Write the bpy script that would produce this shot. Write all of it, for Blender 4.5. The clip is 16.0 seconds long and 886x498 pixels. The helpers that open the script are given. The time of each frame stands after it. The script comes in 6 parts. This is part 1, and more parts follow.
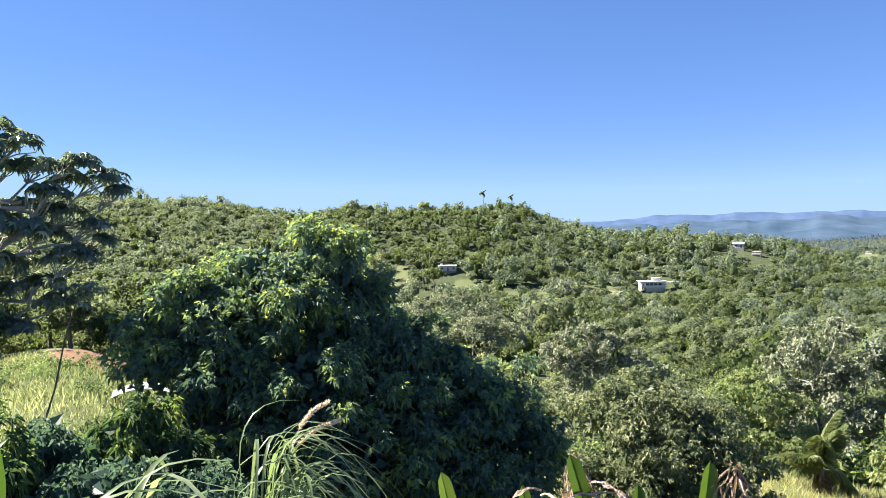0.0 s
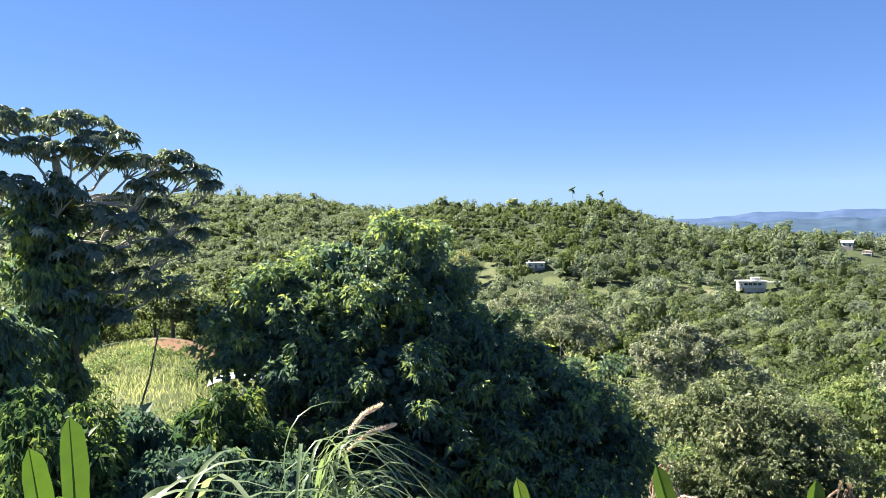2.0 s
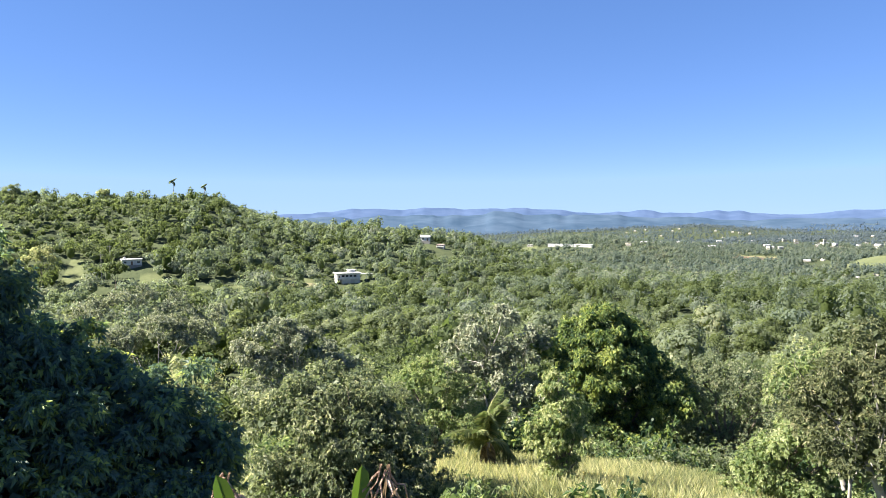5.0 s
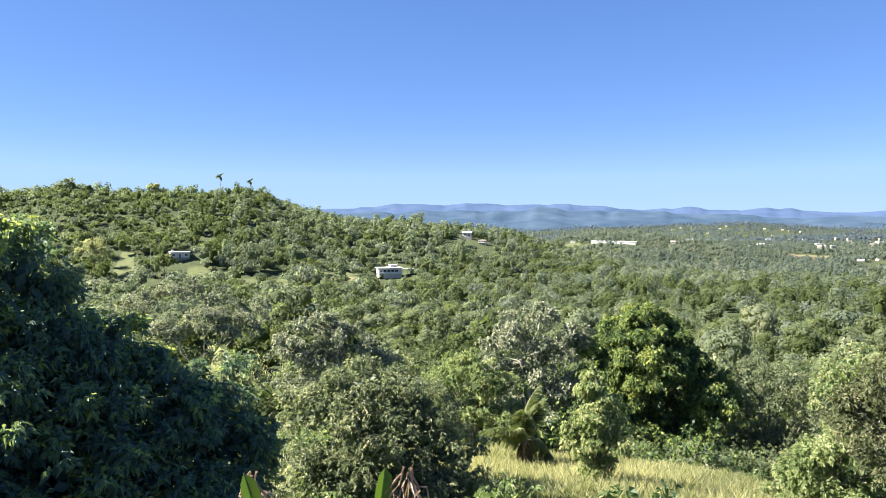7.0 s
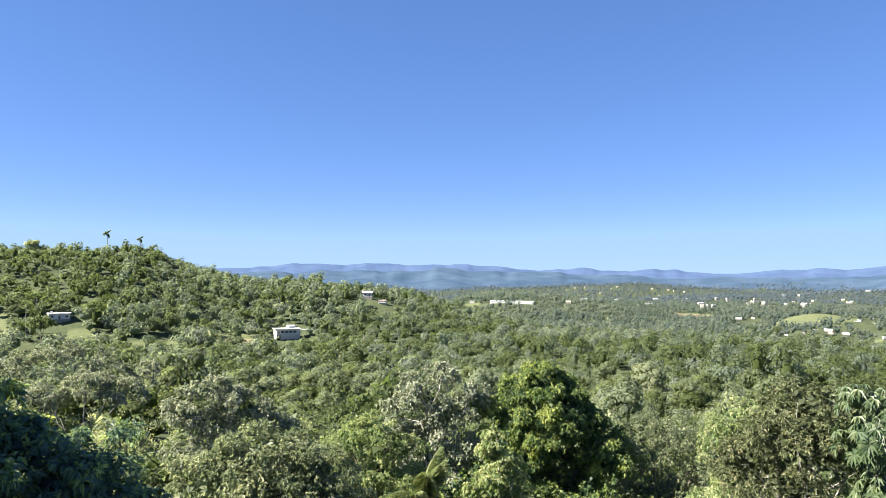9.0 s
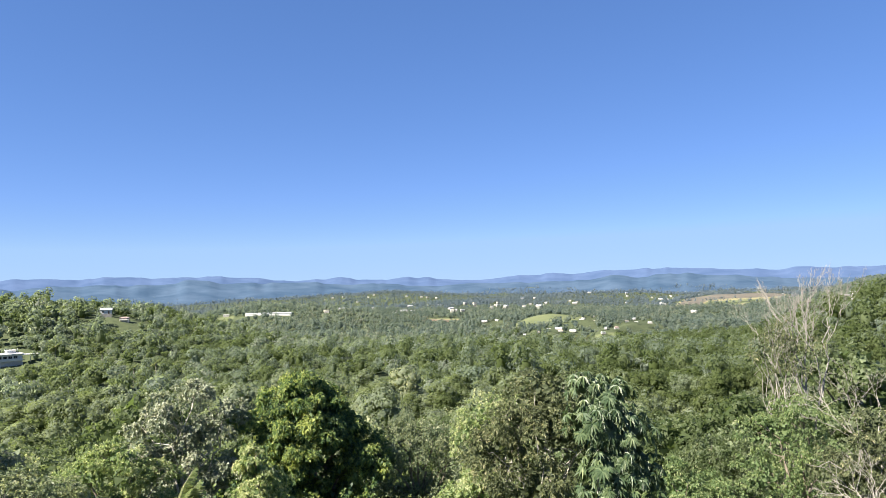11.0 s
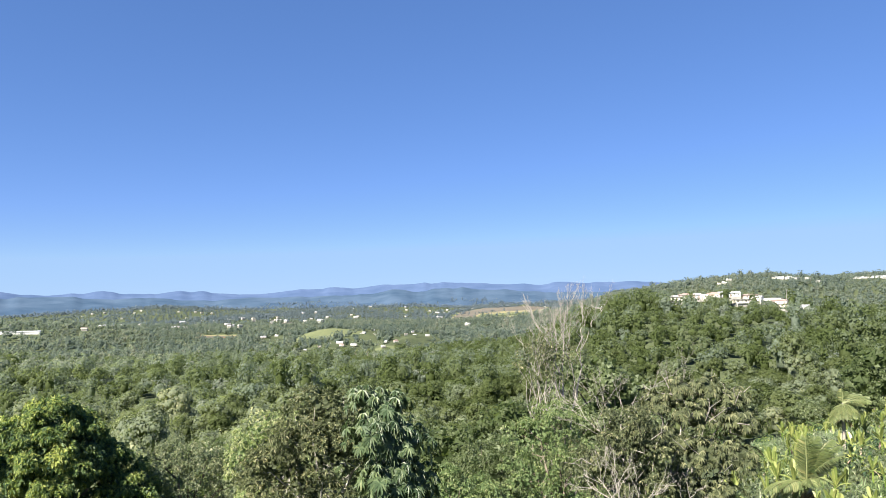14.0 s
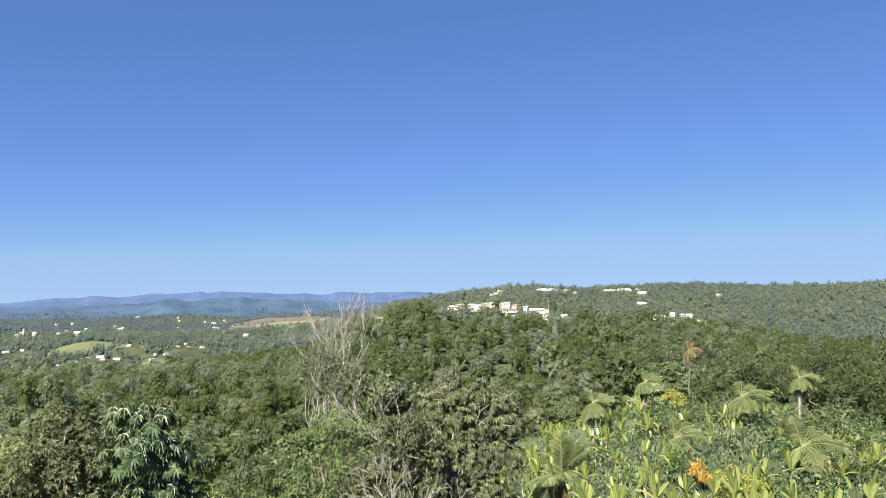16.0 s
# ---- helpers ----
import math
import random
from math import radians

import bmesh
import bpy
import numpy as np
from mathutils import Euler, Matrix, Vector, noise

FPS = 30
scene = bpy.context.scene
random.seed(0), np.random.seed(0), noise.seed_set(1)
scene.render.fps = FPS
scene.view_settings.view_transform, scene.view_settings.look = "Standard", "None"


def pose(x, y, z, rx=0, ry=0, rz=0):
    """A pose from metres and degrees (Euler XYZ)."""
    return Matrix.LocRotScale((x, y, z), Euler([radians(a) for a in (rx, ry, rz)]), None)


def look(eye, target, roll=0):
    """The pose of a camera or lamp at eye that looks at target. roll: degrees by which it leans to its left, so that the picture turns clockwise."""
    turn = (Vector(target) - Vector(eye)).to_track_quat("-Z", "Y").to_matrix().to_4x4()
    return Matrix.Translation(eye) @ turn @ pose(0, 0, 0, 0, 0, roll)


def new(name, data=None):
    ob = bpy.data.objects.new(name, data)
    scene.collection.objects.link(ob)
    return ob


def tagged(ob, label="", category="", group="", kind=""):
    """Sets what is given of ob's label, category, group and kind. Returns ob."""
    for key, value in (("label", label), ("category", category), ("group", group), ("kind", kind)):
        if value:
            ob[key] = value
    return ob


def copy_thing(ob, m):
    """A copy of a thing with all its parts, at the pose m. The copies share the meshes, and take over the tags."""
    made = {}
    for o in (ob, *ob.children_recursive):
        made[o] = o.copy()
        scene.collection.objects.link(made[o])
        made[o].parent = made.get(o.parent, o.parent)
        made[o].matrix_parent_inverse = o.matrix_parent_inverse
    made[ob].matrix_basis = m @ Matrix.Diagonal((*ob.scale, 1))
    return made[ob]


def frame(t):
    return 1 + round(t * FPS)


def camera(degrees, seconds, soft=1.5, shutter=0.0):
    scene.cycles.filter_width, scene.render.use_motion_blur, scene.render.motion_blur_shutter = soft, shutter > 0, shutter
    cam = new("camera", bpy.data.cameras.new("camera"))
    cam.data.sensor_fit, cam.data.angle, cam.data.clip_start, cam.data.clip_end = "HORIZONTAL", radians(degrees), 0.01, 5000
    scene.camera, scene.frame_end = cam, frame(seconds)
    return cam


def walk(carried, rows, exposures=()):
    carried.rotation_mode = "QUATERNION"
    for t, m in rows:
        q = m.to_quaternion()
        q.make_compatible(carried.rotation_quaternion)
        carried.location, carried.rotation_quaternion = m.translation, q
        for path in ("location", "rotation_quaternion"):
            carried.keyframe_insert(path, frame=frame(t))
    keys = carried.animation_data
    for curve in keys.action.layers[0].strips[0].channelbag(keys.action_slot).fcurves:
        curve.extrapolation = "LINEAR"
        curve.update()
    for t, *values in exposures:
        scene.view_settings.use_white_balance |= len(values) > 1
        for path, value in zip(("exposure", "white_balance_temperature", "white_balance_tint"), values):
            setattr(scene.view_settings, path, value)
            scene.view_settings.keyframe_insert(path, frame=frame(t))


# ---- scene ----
cam = camera(63.12, 16.0, soft=0.9)
walk(cam, [
    (0.0, look((-0.300, -0.051, -0.078), (-5.319, 99.773, -3.233), -1.21)),
    (0.5, look((-0.302, 0.096, -0.128), (-0.653, 100.029, -3.784), -1.39)),
    (1.0, look((-0.261, 0.184, -0.122), (-4.923, 100.056, -2.096), -0.73)),
    (1.5, look((-0.229, 0.185, -0.086), (-13.702, 99.249, -2.253), -0.76)),
    (2.0, look((-0.215, 0.291, -0.119), (-17.339, 98.757, -3.493), -1.05)),
    (2.5, look((-0.239, 0.383, -0.122), (-16.365, 98.999, -3.973), -1.24)),
    (3.0, look((-0.209, 0.385, -0.121), (-11.130, 99.705, -4.144), -1.04)),
    (3.5, look((-0.150, 0.330, -0.104), (1.348, 100.246, -3.921), -0.58)),
    (4.0, look((-0.034, 0.379, -0.142), (22.283, 97.805, -3.314), -0.43)),
    (4.2, look((0.010, 0.356, -0.104), (31.109, 95.347, -3.168), -0.59)),
    (6.3, look((0.367, 0.196, 0.067), (36.958, 93.044, -6.292), 0.01)),
    (6.5, look((0.366, 0.162, 0.095), (34.445, 93.952, -6.398), 0.09)),
    (7.0, look((0.330, 0.176, 0.107), (30.283, 95.434, -5.243), 0.15)),
    (7.5, look((0.318, 0.203, 0.084), (29.553, 95.791, -2.801), 0.28)),
    (8.0, look((0.243, 0.165, 0.135), (32.051, 94.972, -0.003), 0.43)),
    (8.2, look((0.260, 0.142, 0.151), (33.755, 94.362, 1.023), 0.43)),
    (10.3, look((0.161, 0.050, 0.013), (61.032, 79.262, 4.519), -0.37)),
    (10.5, look((0.149, 0.039, 0.015), (63.673, 77.139, 4.514), -0.59)),
    (11.0, look((0.085, -0.020, 0.039), (70.021, 71.331, 4.270), -0.97)),
    (11.5, look((0.068, -0.025, 0.038), (75.903, 65.029, 4.170), -1.17)),
    (12.0, look((0.093, -0.013, 0.033), (80.517, 59.269, 4.228), -1.21)),
    (12.5, look((0.064, -0.033, 0.039), (83.501, 54.914, 4.403), -1.11)),
    (13.0, look((0.087, -0.026, 0.034), (85.369, 51.974, 4.824), -0.96)),
    (13.5, look((0.065, -0.036, 0.039), (86.523, 49.943, 5.251), -0.87)),
    (14.0, look((0.057, -0.046, 0.043), (87.898, 47.403, 5.748), -0.93)),
    (14.5, look((0.053, -0.050, 0.043), (89.979, 43.256, 6.213), -1.10)),
    (15.0, look((0.085, -0.045, 0.033), (92.687, 37.140, 6.521), -1.13)),
    (15.5, look((0.089, -0.060, 0.028), (95.536, 29.047, 6.546), -1.04)),
    (16.0, look((0.092, -0.089, 0.036), (97.945, 19.412, 6.702), -0.68)),
], [(0, 2.25), (4, 2.25), (8, 2.25), (10.5, 2.1), (12.5, 2.06), (14.5, 2.05), (16.0, 1.87)])

# ---- sky, sun ----
SUN_AZ, SUN_EL = radians(-75), radians(40)      # azimuths run from +y towards +x
world = bpy.data.worlds.new("world")
scene.world = world
world.use_nodes = True
sky = world.node_tree.nodes.new("ShaderNodeTexSky")
sky.sky_type = 'NISHITA'
sky.sun_disc = False
sky.sun_elevation, sky.sun_rotation = SUN_EL, SUN_AZ
sky.altitude, sky.air_density, sky.dust_density, sky.ozone_density = 1200, 0.6, 0.0, 3.0
world_bg = world.node_tree.nodes["Background"]
world_bg.inputs["Strength"].default_value = 0.080
sky_soft = world.node_tree.nodes.new("ShaderNodeGamma")
sky_soft.inputs["Gamma"].default_value = 0.56
sky_tint = world.node_tree.nodes.new("ShaderNodeMix")
sky_tint.data_type, sky_tint.blend_type = 'RGBA', 'MULTIPLY'
sky_tint.inputs[0].default_value, sky_tint.inputs[7].default_value = 1.0, (0.84, 0.88, 1.10, 1)
sky_tone = world.node_tree.nodes.new("ShaderNodeHueSaturation")
sky_tone.inputs["Saturation"].default_value = 1.28
world.node_tree.links.new(sky.outputs[0], sky_soft.inputs["Color"])
world.node_tree.links.new(sky_soft.outputs[0], sky_tint.inputs[6])
world.node_tree.links.new(sky_tint.outputs[2], sky_tone.inputs["Color"])
horizon = world.node_tree.nodes.new("ShaderNodeMix")      # the dull blue of the humid air low down
horizon.data_type, horizon.blend_type = 'RGBA', 'DARKEN'
horizon.inputs[0].default_value, horizon.inputs[7].default_value = 0.8, (1.22, 1.90, 2.88, 1)
world.node_tree.links.new(sky_tone.outputs[0], horizon.inputs[6])
world.node_tree.links.new(horizon.outputs[2], world_bg.inputs[0])

sun_data = bpy.data.lights.new("sun", 'SUN')
sun_data.energy, sun_data.angle, sun_data.color = 5.0, radians(0.5), (1.0, 0.92, 0.78)
sun = new("sun", sun_data)
sun_dir = Vector((math.sin(SUN_AZ) * math.cos(SUN_EL), math.cos(SUN_AZ) * math.cos(SUN_EL), math.sin(SUN_EL)))
sun.matrix_world = look(sun_dir * 100, (0, 0, 0))


# ---- materials ----
def shader(name):
    m = bpy.data.materials.new(name)
    m.use_nodes = True
    t = m.node_tree
    return m, t, t.nodes["Principled BSDF"]


def node(t, kind, **inputs):
    n = t.nodes.new(kind)
    for key, value in inputs.items():
        n.inputs[key.replace("_", " ")].default_value = value
    return n


def ramp(t, source, stops):
    n = t.nodes.new("ShaderNodeValToRGB")
    r = n.color_ramp
    while len(r.elements) < len(stops):
        r.elements.new(0.5)
    for e, (at, c) in zip(r.elements, stops):
        e.position, e.color = at, (*c, 1)
    t.links.new(source, n.inputs[0])
    return n.outputs[0]


def math_node(t, op, a, b):
    n = t.nodes.new("ShaderNodeMath")
    n.operation = op
    for i, v in enumerate((a, b)):
        if isinstance(v, (int, float)):
            n.inputs[i].default_value = v
        else:
            t.links.new(v, n.inputs[i])
    return n.outputs[0]


def leaf_material(name, stops, rough=0.45, glow=0.3, spread=0.35, gloss=0.18, per_object=False, grain=1.8, grain_size=0.35, relief_size=0.35):
    """Leaves: colour from the tree's own tint and each leaf's own chance; thin leaves let light through."""
    m, t, p = shader(name)
    stops = [(at, (r * 1.14, g * 1.05, b * 1.26)) for at, (r, g, b) in stops]
    tint = t.nodes.new("ShaderNodeAttribute")
    tint.attribute_name = "tint"
    geo = t.nodes.new("ShaderNodeNewGeometry")
    value = tint.outputs["Fac"]
    chance = math_node(t, 'MULTIPLY', math_node(t, 'SUBTRACT', geo.outputs["Random Per Island"], 0.5), spread)
    value = math_node(t, 'ADD', value, chance)
    if per_object:
        info = t.nodes.new("ShaderNodeObjectInfo")
        value = math_node(t, 'ADD', value, math_node(t, 'MULTIPLY', math_node(t, 'SUBTRACT', info.outputs["Random"], 0.5), 0.5))
    if grain:
        tuft = node(t, "ShaderNodeTexNoise", Scale=1 / grain_size, Detail=5.0, Roughness=0.7)
        t.links.new(geo.outputs["Position"], tuft.inputs["Vector"])
        value = math_node(t, 'ADD', value, math_node(t, 'MULTIPLY', math_node(t, 'SUBTRACT', tuft.outputs[0], 0.5), grain))
    if grain > 0.5:
        relief = node(t, "ShaderNodeBump", Strength=0.7, Distance=relief_size)
        t.links.new(tuft.outputs[0], relief.inputs["Height"])
        t.links.new(relief.outputs[0], p.inputs["Normal"])
    colour = ramp(t, value, stops)
    t.links.new(colour, p.inputs["Base Color"])
    p.inputs["Roughness"].default_value = rough
    p.inputs["Specular IOR Level"].default_value = gloss
    thin = t.nodes.new("ShaderNodeBsdfTranslucent")
    warm = t.nodes.new("ShaderNodeMix")
    warm.data_type, warm.blend_type = 'RGBA', 'MULTIPLY'
    warm.inputs[0].default_value = 1.0
    t.links.new(colour, warm.inputs[6])
    warm.inputs[7].default_value = (2.15, 2.15, 1.45, 1)
    t.links.new(warm.outputs[2], thin.inputs["Color"])
    mix = t.nodes.new("ShaderNodeMixShader")
    mix.inputs[0].default_value = glow
    t.links.new(p.outputs[0], mix.inputs[1])
    t.links.new(thin.outputs[0], mix.inputs[2])
    t.links.new(mix.outputs[0], t.nodes["Material Output"].inputs[0])
    return m


def rough_material(name, stops, scale, rough=0.85, bump=0.3, detail=8, fine=6.0):
    """Earth, bark, plaster: noise at two scales for colour and relief."""
    m, t, p = shader(name)
    place = t.nodes.new("ShaderNodeNewGeometry")
    big = node(t, "ShaderNodeTexNoise", Scale=scale, Detail=detail, Roughness=0.6)
    small = node(t, "ShaderNodeTexNoise", Scale=scale * fine, Detail=4.0)
    for n in (big, small):
        t.links.new(place.outputs["Position"], n.inputs["Vector"])
    both = math_node(t, 'ADD', math_node(t, 'MULTIPLY', big.outputs[0], 0.65), math_node(t, 'MULTIPLY', small.outputs[0], 0.35))
    t.links.new(ramp(t, both, stops), p.inputs["Base Color"])
    p.inputs["Roughness"].default_value = rough
    b = node(t, "ShaderNodeBump", Strength=bump, Distance=0.3 / scale)
    t.links.new(both, b.inputs["Height"])
    t.links.new(b.outputs[0], p.inputs["Normal"])
    return m


WOODS = [(0.0, (0.046, 0.068, 0.020)), (0.3, (0.086, 0.114, 0.044)), (0.55, (0.125, 0.164, 0.102)),
         (0.78, (0.160, 0.194, 0.104)), (1.0, (0.220, 0.240, 0.130))]
mat_woods = leaf_material("woodland_foliage", WOODS,
                         rough=0.6, glow=0.5, gloss=0.1, spread=0.22, grain=0.7, grain_size=0.7, relief_size=0.2)
mat_tree = leaf_material("tree_foliage", [(0.0, (0.044, 0.068, 0.022)), (0.3, (0.088, 0.120, 0.048)), (0.55, (0.132, 0.176, 0.094)), (0.78, (0.176, 0.214, 0.104)), (1.0, (0.245, 0.270, 0.140))],
                         rough=0.5, glow=0.46, spread=0.3, per_object=True, grain=0.8, grain_size=0.7, relief_size=0.15)
# upper stops of the hill foliage bluer, aerial haze mixed into the colour
HILLS = [(0.0, (0.050, 0.074, 0.022)), (0.3, (0.086, 0.116, 0.050)), (0.55, (0.100, 0.138, 0.092)),
         (0.78, (0.132, 0.168, 0.120)), (1.0, (0.190, 0.214, 0.150))]
mat_hill_hazed = leaf_material("hill_foliage_hazed", HILLS,
                         rough=0.65, glow=0.5, gloss=0.05, spread=0.22, grain=0.6, grain_size=1.0, relief_size=0.2)
# plain and distant foliage: bluer and flatter with distance, haze painted in
mat_plain_hazed = leaf_material("plain_foliage_hazed", [(0.0, (0.064, 0.094, 0.078)), (0.5, (0.098, 0.132, 0.092)), (1.0, (0.160, 0.178, 0.122))],
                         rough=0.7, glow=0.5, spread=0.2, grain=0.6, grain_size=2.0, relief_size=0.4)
mat_far_hazed = leaf_material("distant_foliage_hazed", [(0.0, (0.058, 0.086, 0.092)), (0.5, (0.078, 0.110, 0.112)), (1.0, (0.112, 0.138, 0.134))],
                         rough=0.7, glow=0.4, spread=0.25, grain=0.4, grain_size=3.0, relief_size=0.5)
# low stops take the blue of skylit shade, high stops a sunlit yellow-green
mat_dark = leaf_material("mango_leaf", [(0.0, (0.044, 0.086, 0.064)), (0.4, (0.088, 0.144, 0.096)), (0.75, (0.168, 0.240, 0.076)), (1.0, (0.310, 0.370, 0.090))],
                         rough=0.5, glow=0.34, spread=0.5, gloss=0.22, grain=0.5)
mat_pale = leaf_material("pale_leaf", [(0.0, (0.085, 0.118, 0.066)), (0.5, (0.170, 0.208, 0.122)), (1.0, (0.335, 0.370, 0.250))],
                         rough=0.5, glow=0.22, spread=0.8, grain=0.5)
mat_round = leaf_material("glossy_leaf", [(0.0, (0.028, 0.060, 0.028)), (0.5, (0.090, 0.145, 0.042)), (1.0, (0.260, 0.310, 0.085))],
                         rough=0.5, glow=0.34, spread=0.6, gloss=0.22, grain=0.5)
mat_cecropia = leaf_material("cecropia_leaf", [(0.0, (0.058, 0.094, 0.062)), (0.6, (0.125, 0.168, 0.102)), (1.0, (0.330, 0.360, 0.240))],
                         rough=0.33, glow=0.3, spread=0.6, gloss=0.5, grain=0.3)
mat_vine = leaf_material("vine_leaf", [(0.0, (0.088, 0.138, 0.052)), (0.5, (0.168, 0.224, 0.086)), (1.0, (0.315, 0.350, 0.180))],
                         rough=0.5, glow=0.4, spread=0.8, grain=0.5)
mat_olive = leaf_material("olive_leaf", [(0.0, (0.084, 0.116, 0.060)), (0.5, (0.175, 0.214, 0.110)), (1.0, (0.340, 0.368, 0.225))],
                         rough=0.45, glow=0.36, spread=0.8, grain=0.5)
mat_russet = leaf_material("olive_brown_leaf", [(0.0, (0.056, 0.074, 0.034)), (0.5, (0.118, 0.142, 0.062)), (1.0, (0.270, 0.280, 0.150))],
                          rough=0.5, glow=0.36, spread=0.8, grain=0.5)
mat_gold = leaf_material("yellow_leaf", [(0.0, (0.110, 0.145, 0.030)), (0.5, (0.215, 0.245, 0.055)), (1.0, (0.380, 0.370, 0.115))],
                         rough=0.5, glow=0.4, spread=0.7, grain=0.5)
mat_amber = leaf_material("orange_leaf", [(0.0, (0.140, 0.130, 0.030)), (0.5, (0.290, 0.190, 0.040)), (1.0, (0.420, 0.300, 0.080))],
                          rough=0.5, glow=0.25, spread=0.7, grain=0.5)
mat_droop = leaf_material("drooping_leaf", [(0.0, (0.042, 0.076, 0.030)), (0.5, (0.098, 0.142, 0.054)), (1.0, (0.240, 0.275, 0.120))],
                         rough=0.5, glow=0.25, spread=0.7, gloss=0.5, grain=0.5)
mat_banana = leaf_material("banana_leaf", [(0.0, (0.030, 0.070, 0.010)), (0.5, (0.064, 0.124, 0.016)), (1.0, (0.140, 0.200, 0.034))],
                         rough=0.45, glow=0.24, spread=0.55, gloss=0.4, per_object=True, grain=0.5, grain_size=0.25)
# lighter copy of the banana leaf, the slope's sunshine put into its colour
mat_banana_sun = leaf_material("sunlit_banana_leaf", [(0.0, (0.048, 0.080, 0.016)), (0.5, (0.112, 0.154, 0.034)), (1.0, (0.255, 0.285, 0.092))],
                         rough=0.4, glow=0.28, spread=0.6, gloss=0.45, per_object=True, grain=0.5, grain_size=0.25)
mat_palm = leaf_material("palm_leaf", [(0.0, (0.058, 0.094, 0.034)), (0.5, (0.122, 0.165, 0.058)), (1.0, (0.250, 0.260, 0.110))],
                         rough=0.5, glow=0.3, spread=0.4, gloss=0.5, grain=0.4, grain_size=0.25)
mat_drypalm = leaf_material("dry_palm_leaf", [(0.0, (0.084, 0.070, 0.036)), (0.5, (0.158, 0.128, 0.060)), (1.0, (0.255, 0.220, 0.120))],
                         rough=0.7, glow=0.2, spread=0.5, grain=0.5, grain_size=0.25)
mat_grass = leaf_material("tall_grass_blade", [(0.0, (0.105, 0.140, 0.066)), (0.5, (0.270, 0.305, 0.140)), (1.0, (0.490, 0.490, 0.270))],
                         rough=0.6, glow=0.35, spread=0.9, grain=0.5, grain_size=0.25)
mat_cane = leaf_material("cane_grass_blade", [(0.0, (0.070, 0.120, 0.046)), (0.6, (0.145, 0.200, 0.096)), (1.0, (0.300, 0.330, 0.220))],
                         rough=0.35, glow=0.35, spread=0.6, gloss=0.5, grain=0.15, grain_size=0.25)
mat_dryleaf = leaf_material("dry_banana_leaf", [(0.0, (0.150, 0.110, 0.070)), (0.5, (0.300, 0.230, 0.150)), (1.0, (0.520, 0.440, 0.330))],
                            rough=0.8, glow=0.15, spread=0.6, grain=0.6, grain_size=0.25)
mat_plume = leaf_material("grass_plume", [(0.0, (0.420, 0.370, 0.270)), (1.0, (0.680, 0.630, 0.500))], rough=0.8, glow=0.3, spread=0.5, grain=0.15, grain_size=0.25)
mat_bark = rough_material("grey_bark", [(0.3, (0.070, 0.055, 0.040)), (0.7, (0.210, 0.180, 0.140))], 4.0)
mat_pale_bark = rough_material("pale_bark", [(0.3, (0.250, 0.230, 0.200)), (0.7, (0.520, 0.490, 0.440))], 5.0)
mat_palm_bark = rough_material("grey_brown_palm_bark", [(0.3, (0.150, 0.132, 0.110)), (0.7, (0.320, 0.290, 0.250))], 5.0)
mat_dead = rough_material("dead_wood", [(0.3, (0.150, 0.138, 0.120)), (0.7, (0.330, 0.310, 0.280))], 6.0)
mat_white = rough_material("white_painted_concrete", [(0.3, (0.42, 0.42, 0.41)), (0.7, (0.64, 0.635, 0.62))], 0.6, rough=0.7, bump=0.05)
mat_grey = rough_material("grey_concrete", [(0.3, (0.16, 0.155, 0.145)), (0.7, (0.30, 0.29, 0.27))], 0.8, bump=0.1)
mat_pink = rough_material("salmon_painted_wall", [(0.3, (0.44, 0.34, 0.30)), (0.7, (0.58, 0.46, 0.41))], 0.6, rough=0.7, bump=0.05)
mat_cream = rough_material("cream_painted_wall", [(0.3, (0.52, 0.47, 0.36)), (0.7, (0.68, 0.62, 0.50))], 0.6, rough=0.7, bump=0.05)
mat_rust = rough_material("rusty_sheet_roof", [(0.3, (0.19, 0.14, 0.12)), (0.7, (0.34, 0.26, 0.23))], 0.5, rough=0.6)
mat_sheet = rough_material("galvanised_sheet_roof", [(0.3, (0.32, 0.33, 0.36)), (0.7, (0.52, 0.53, 0.56))], 0.5, rough=0.4, bump=0.1)
mat_glass, _t, _p = shader("dark_window_glass")
_p.inputs["Base Color"].default_value, _p.inputs["Roughness"].default_value = (0.02, 0.025, 0.03, 1), 0.08
mat_wood = rough_material("weathered_door", [(0.3, (0.10, 0.06, 0.04)), (0.7, (0.22, 0.14, 0.09))], 3.0)


# ---- geometry helpers ----
def rnd(seed):
    return np.random.default_rng(seed)


class Geo:
    """Vertices, faces, tints and material slots, gathered as arrays and turned into one mesh."""

    def __init__(self):
        self.v, self.f, self.t, self.m, self.n = [], [], [], [], 0

    def add(self, verts, faces, tint=0.5, slot=0):
        verts, faces = np.asarray(verts, float).reshape(-1, 3), np.asarray(faces, int)
        self.v.append(verts)
        self.f.append(faces + self.n)
        self.t.append(np.broadcast_to(np.asarray(tint, float), (len(verts),)))
        self.m.append(np.full(len(faces), slot))
        self.n += len(verts)

    def arrays(self):
        tris = [np.concatenate([f[:, [0, 1, 2]], f[:, [0, 2, 3]]]) if f.shape[1] == 4 else f for f in self.f]
        slots = [np.concatenate([m, m]) if f.shape[1] == 4 else m for f, m in zip(self.f, self.m)]
        return np.concatenate(self.v), np.concatenate(tris), np.concatenate(self.t), np.concatenate(slots)

    def mesh(self, name, materials, smooth=False):
        v, f, t, s = self.arrays()
        return mesh_of(name, v, f, t, materials, s, smooth)


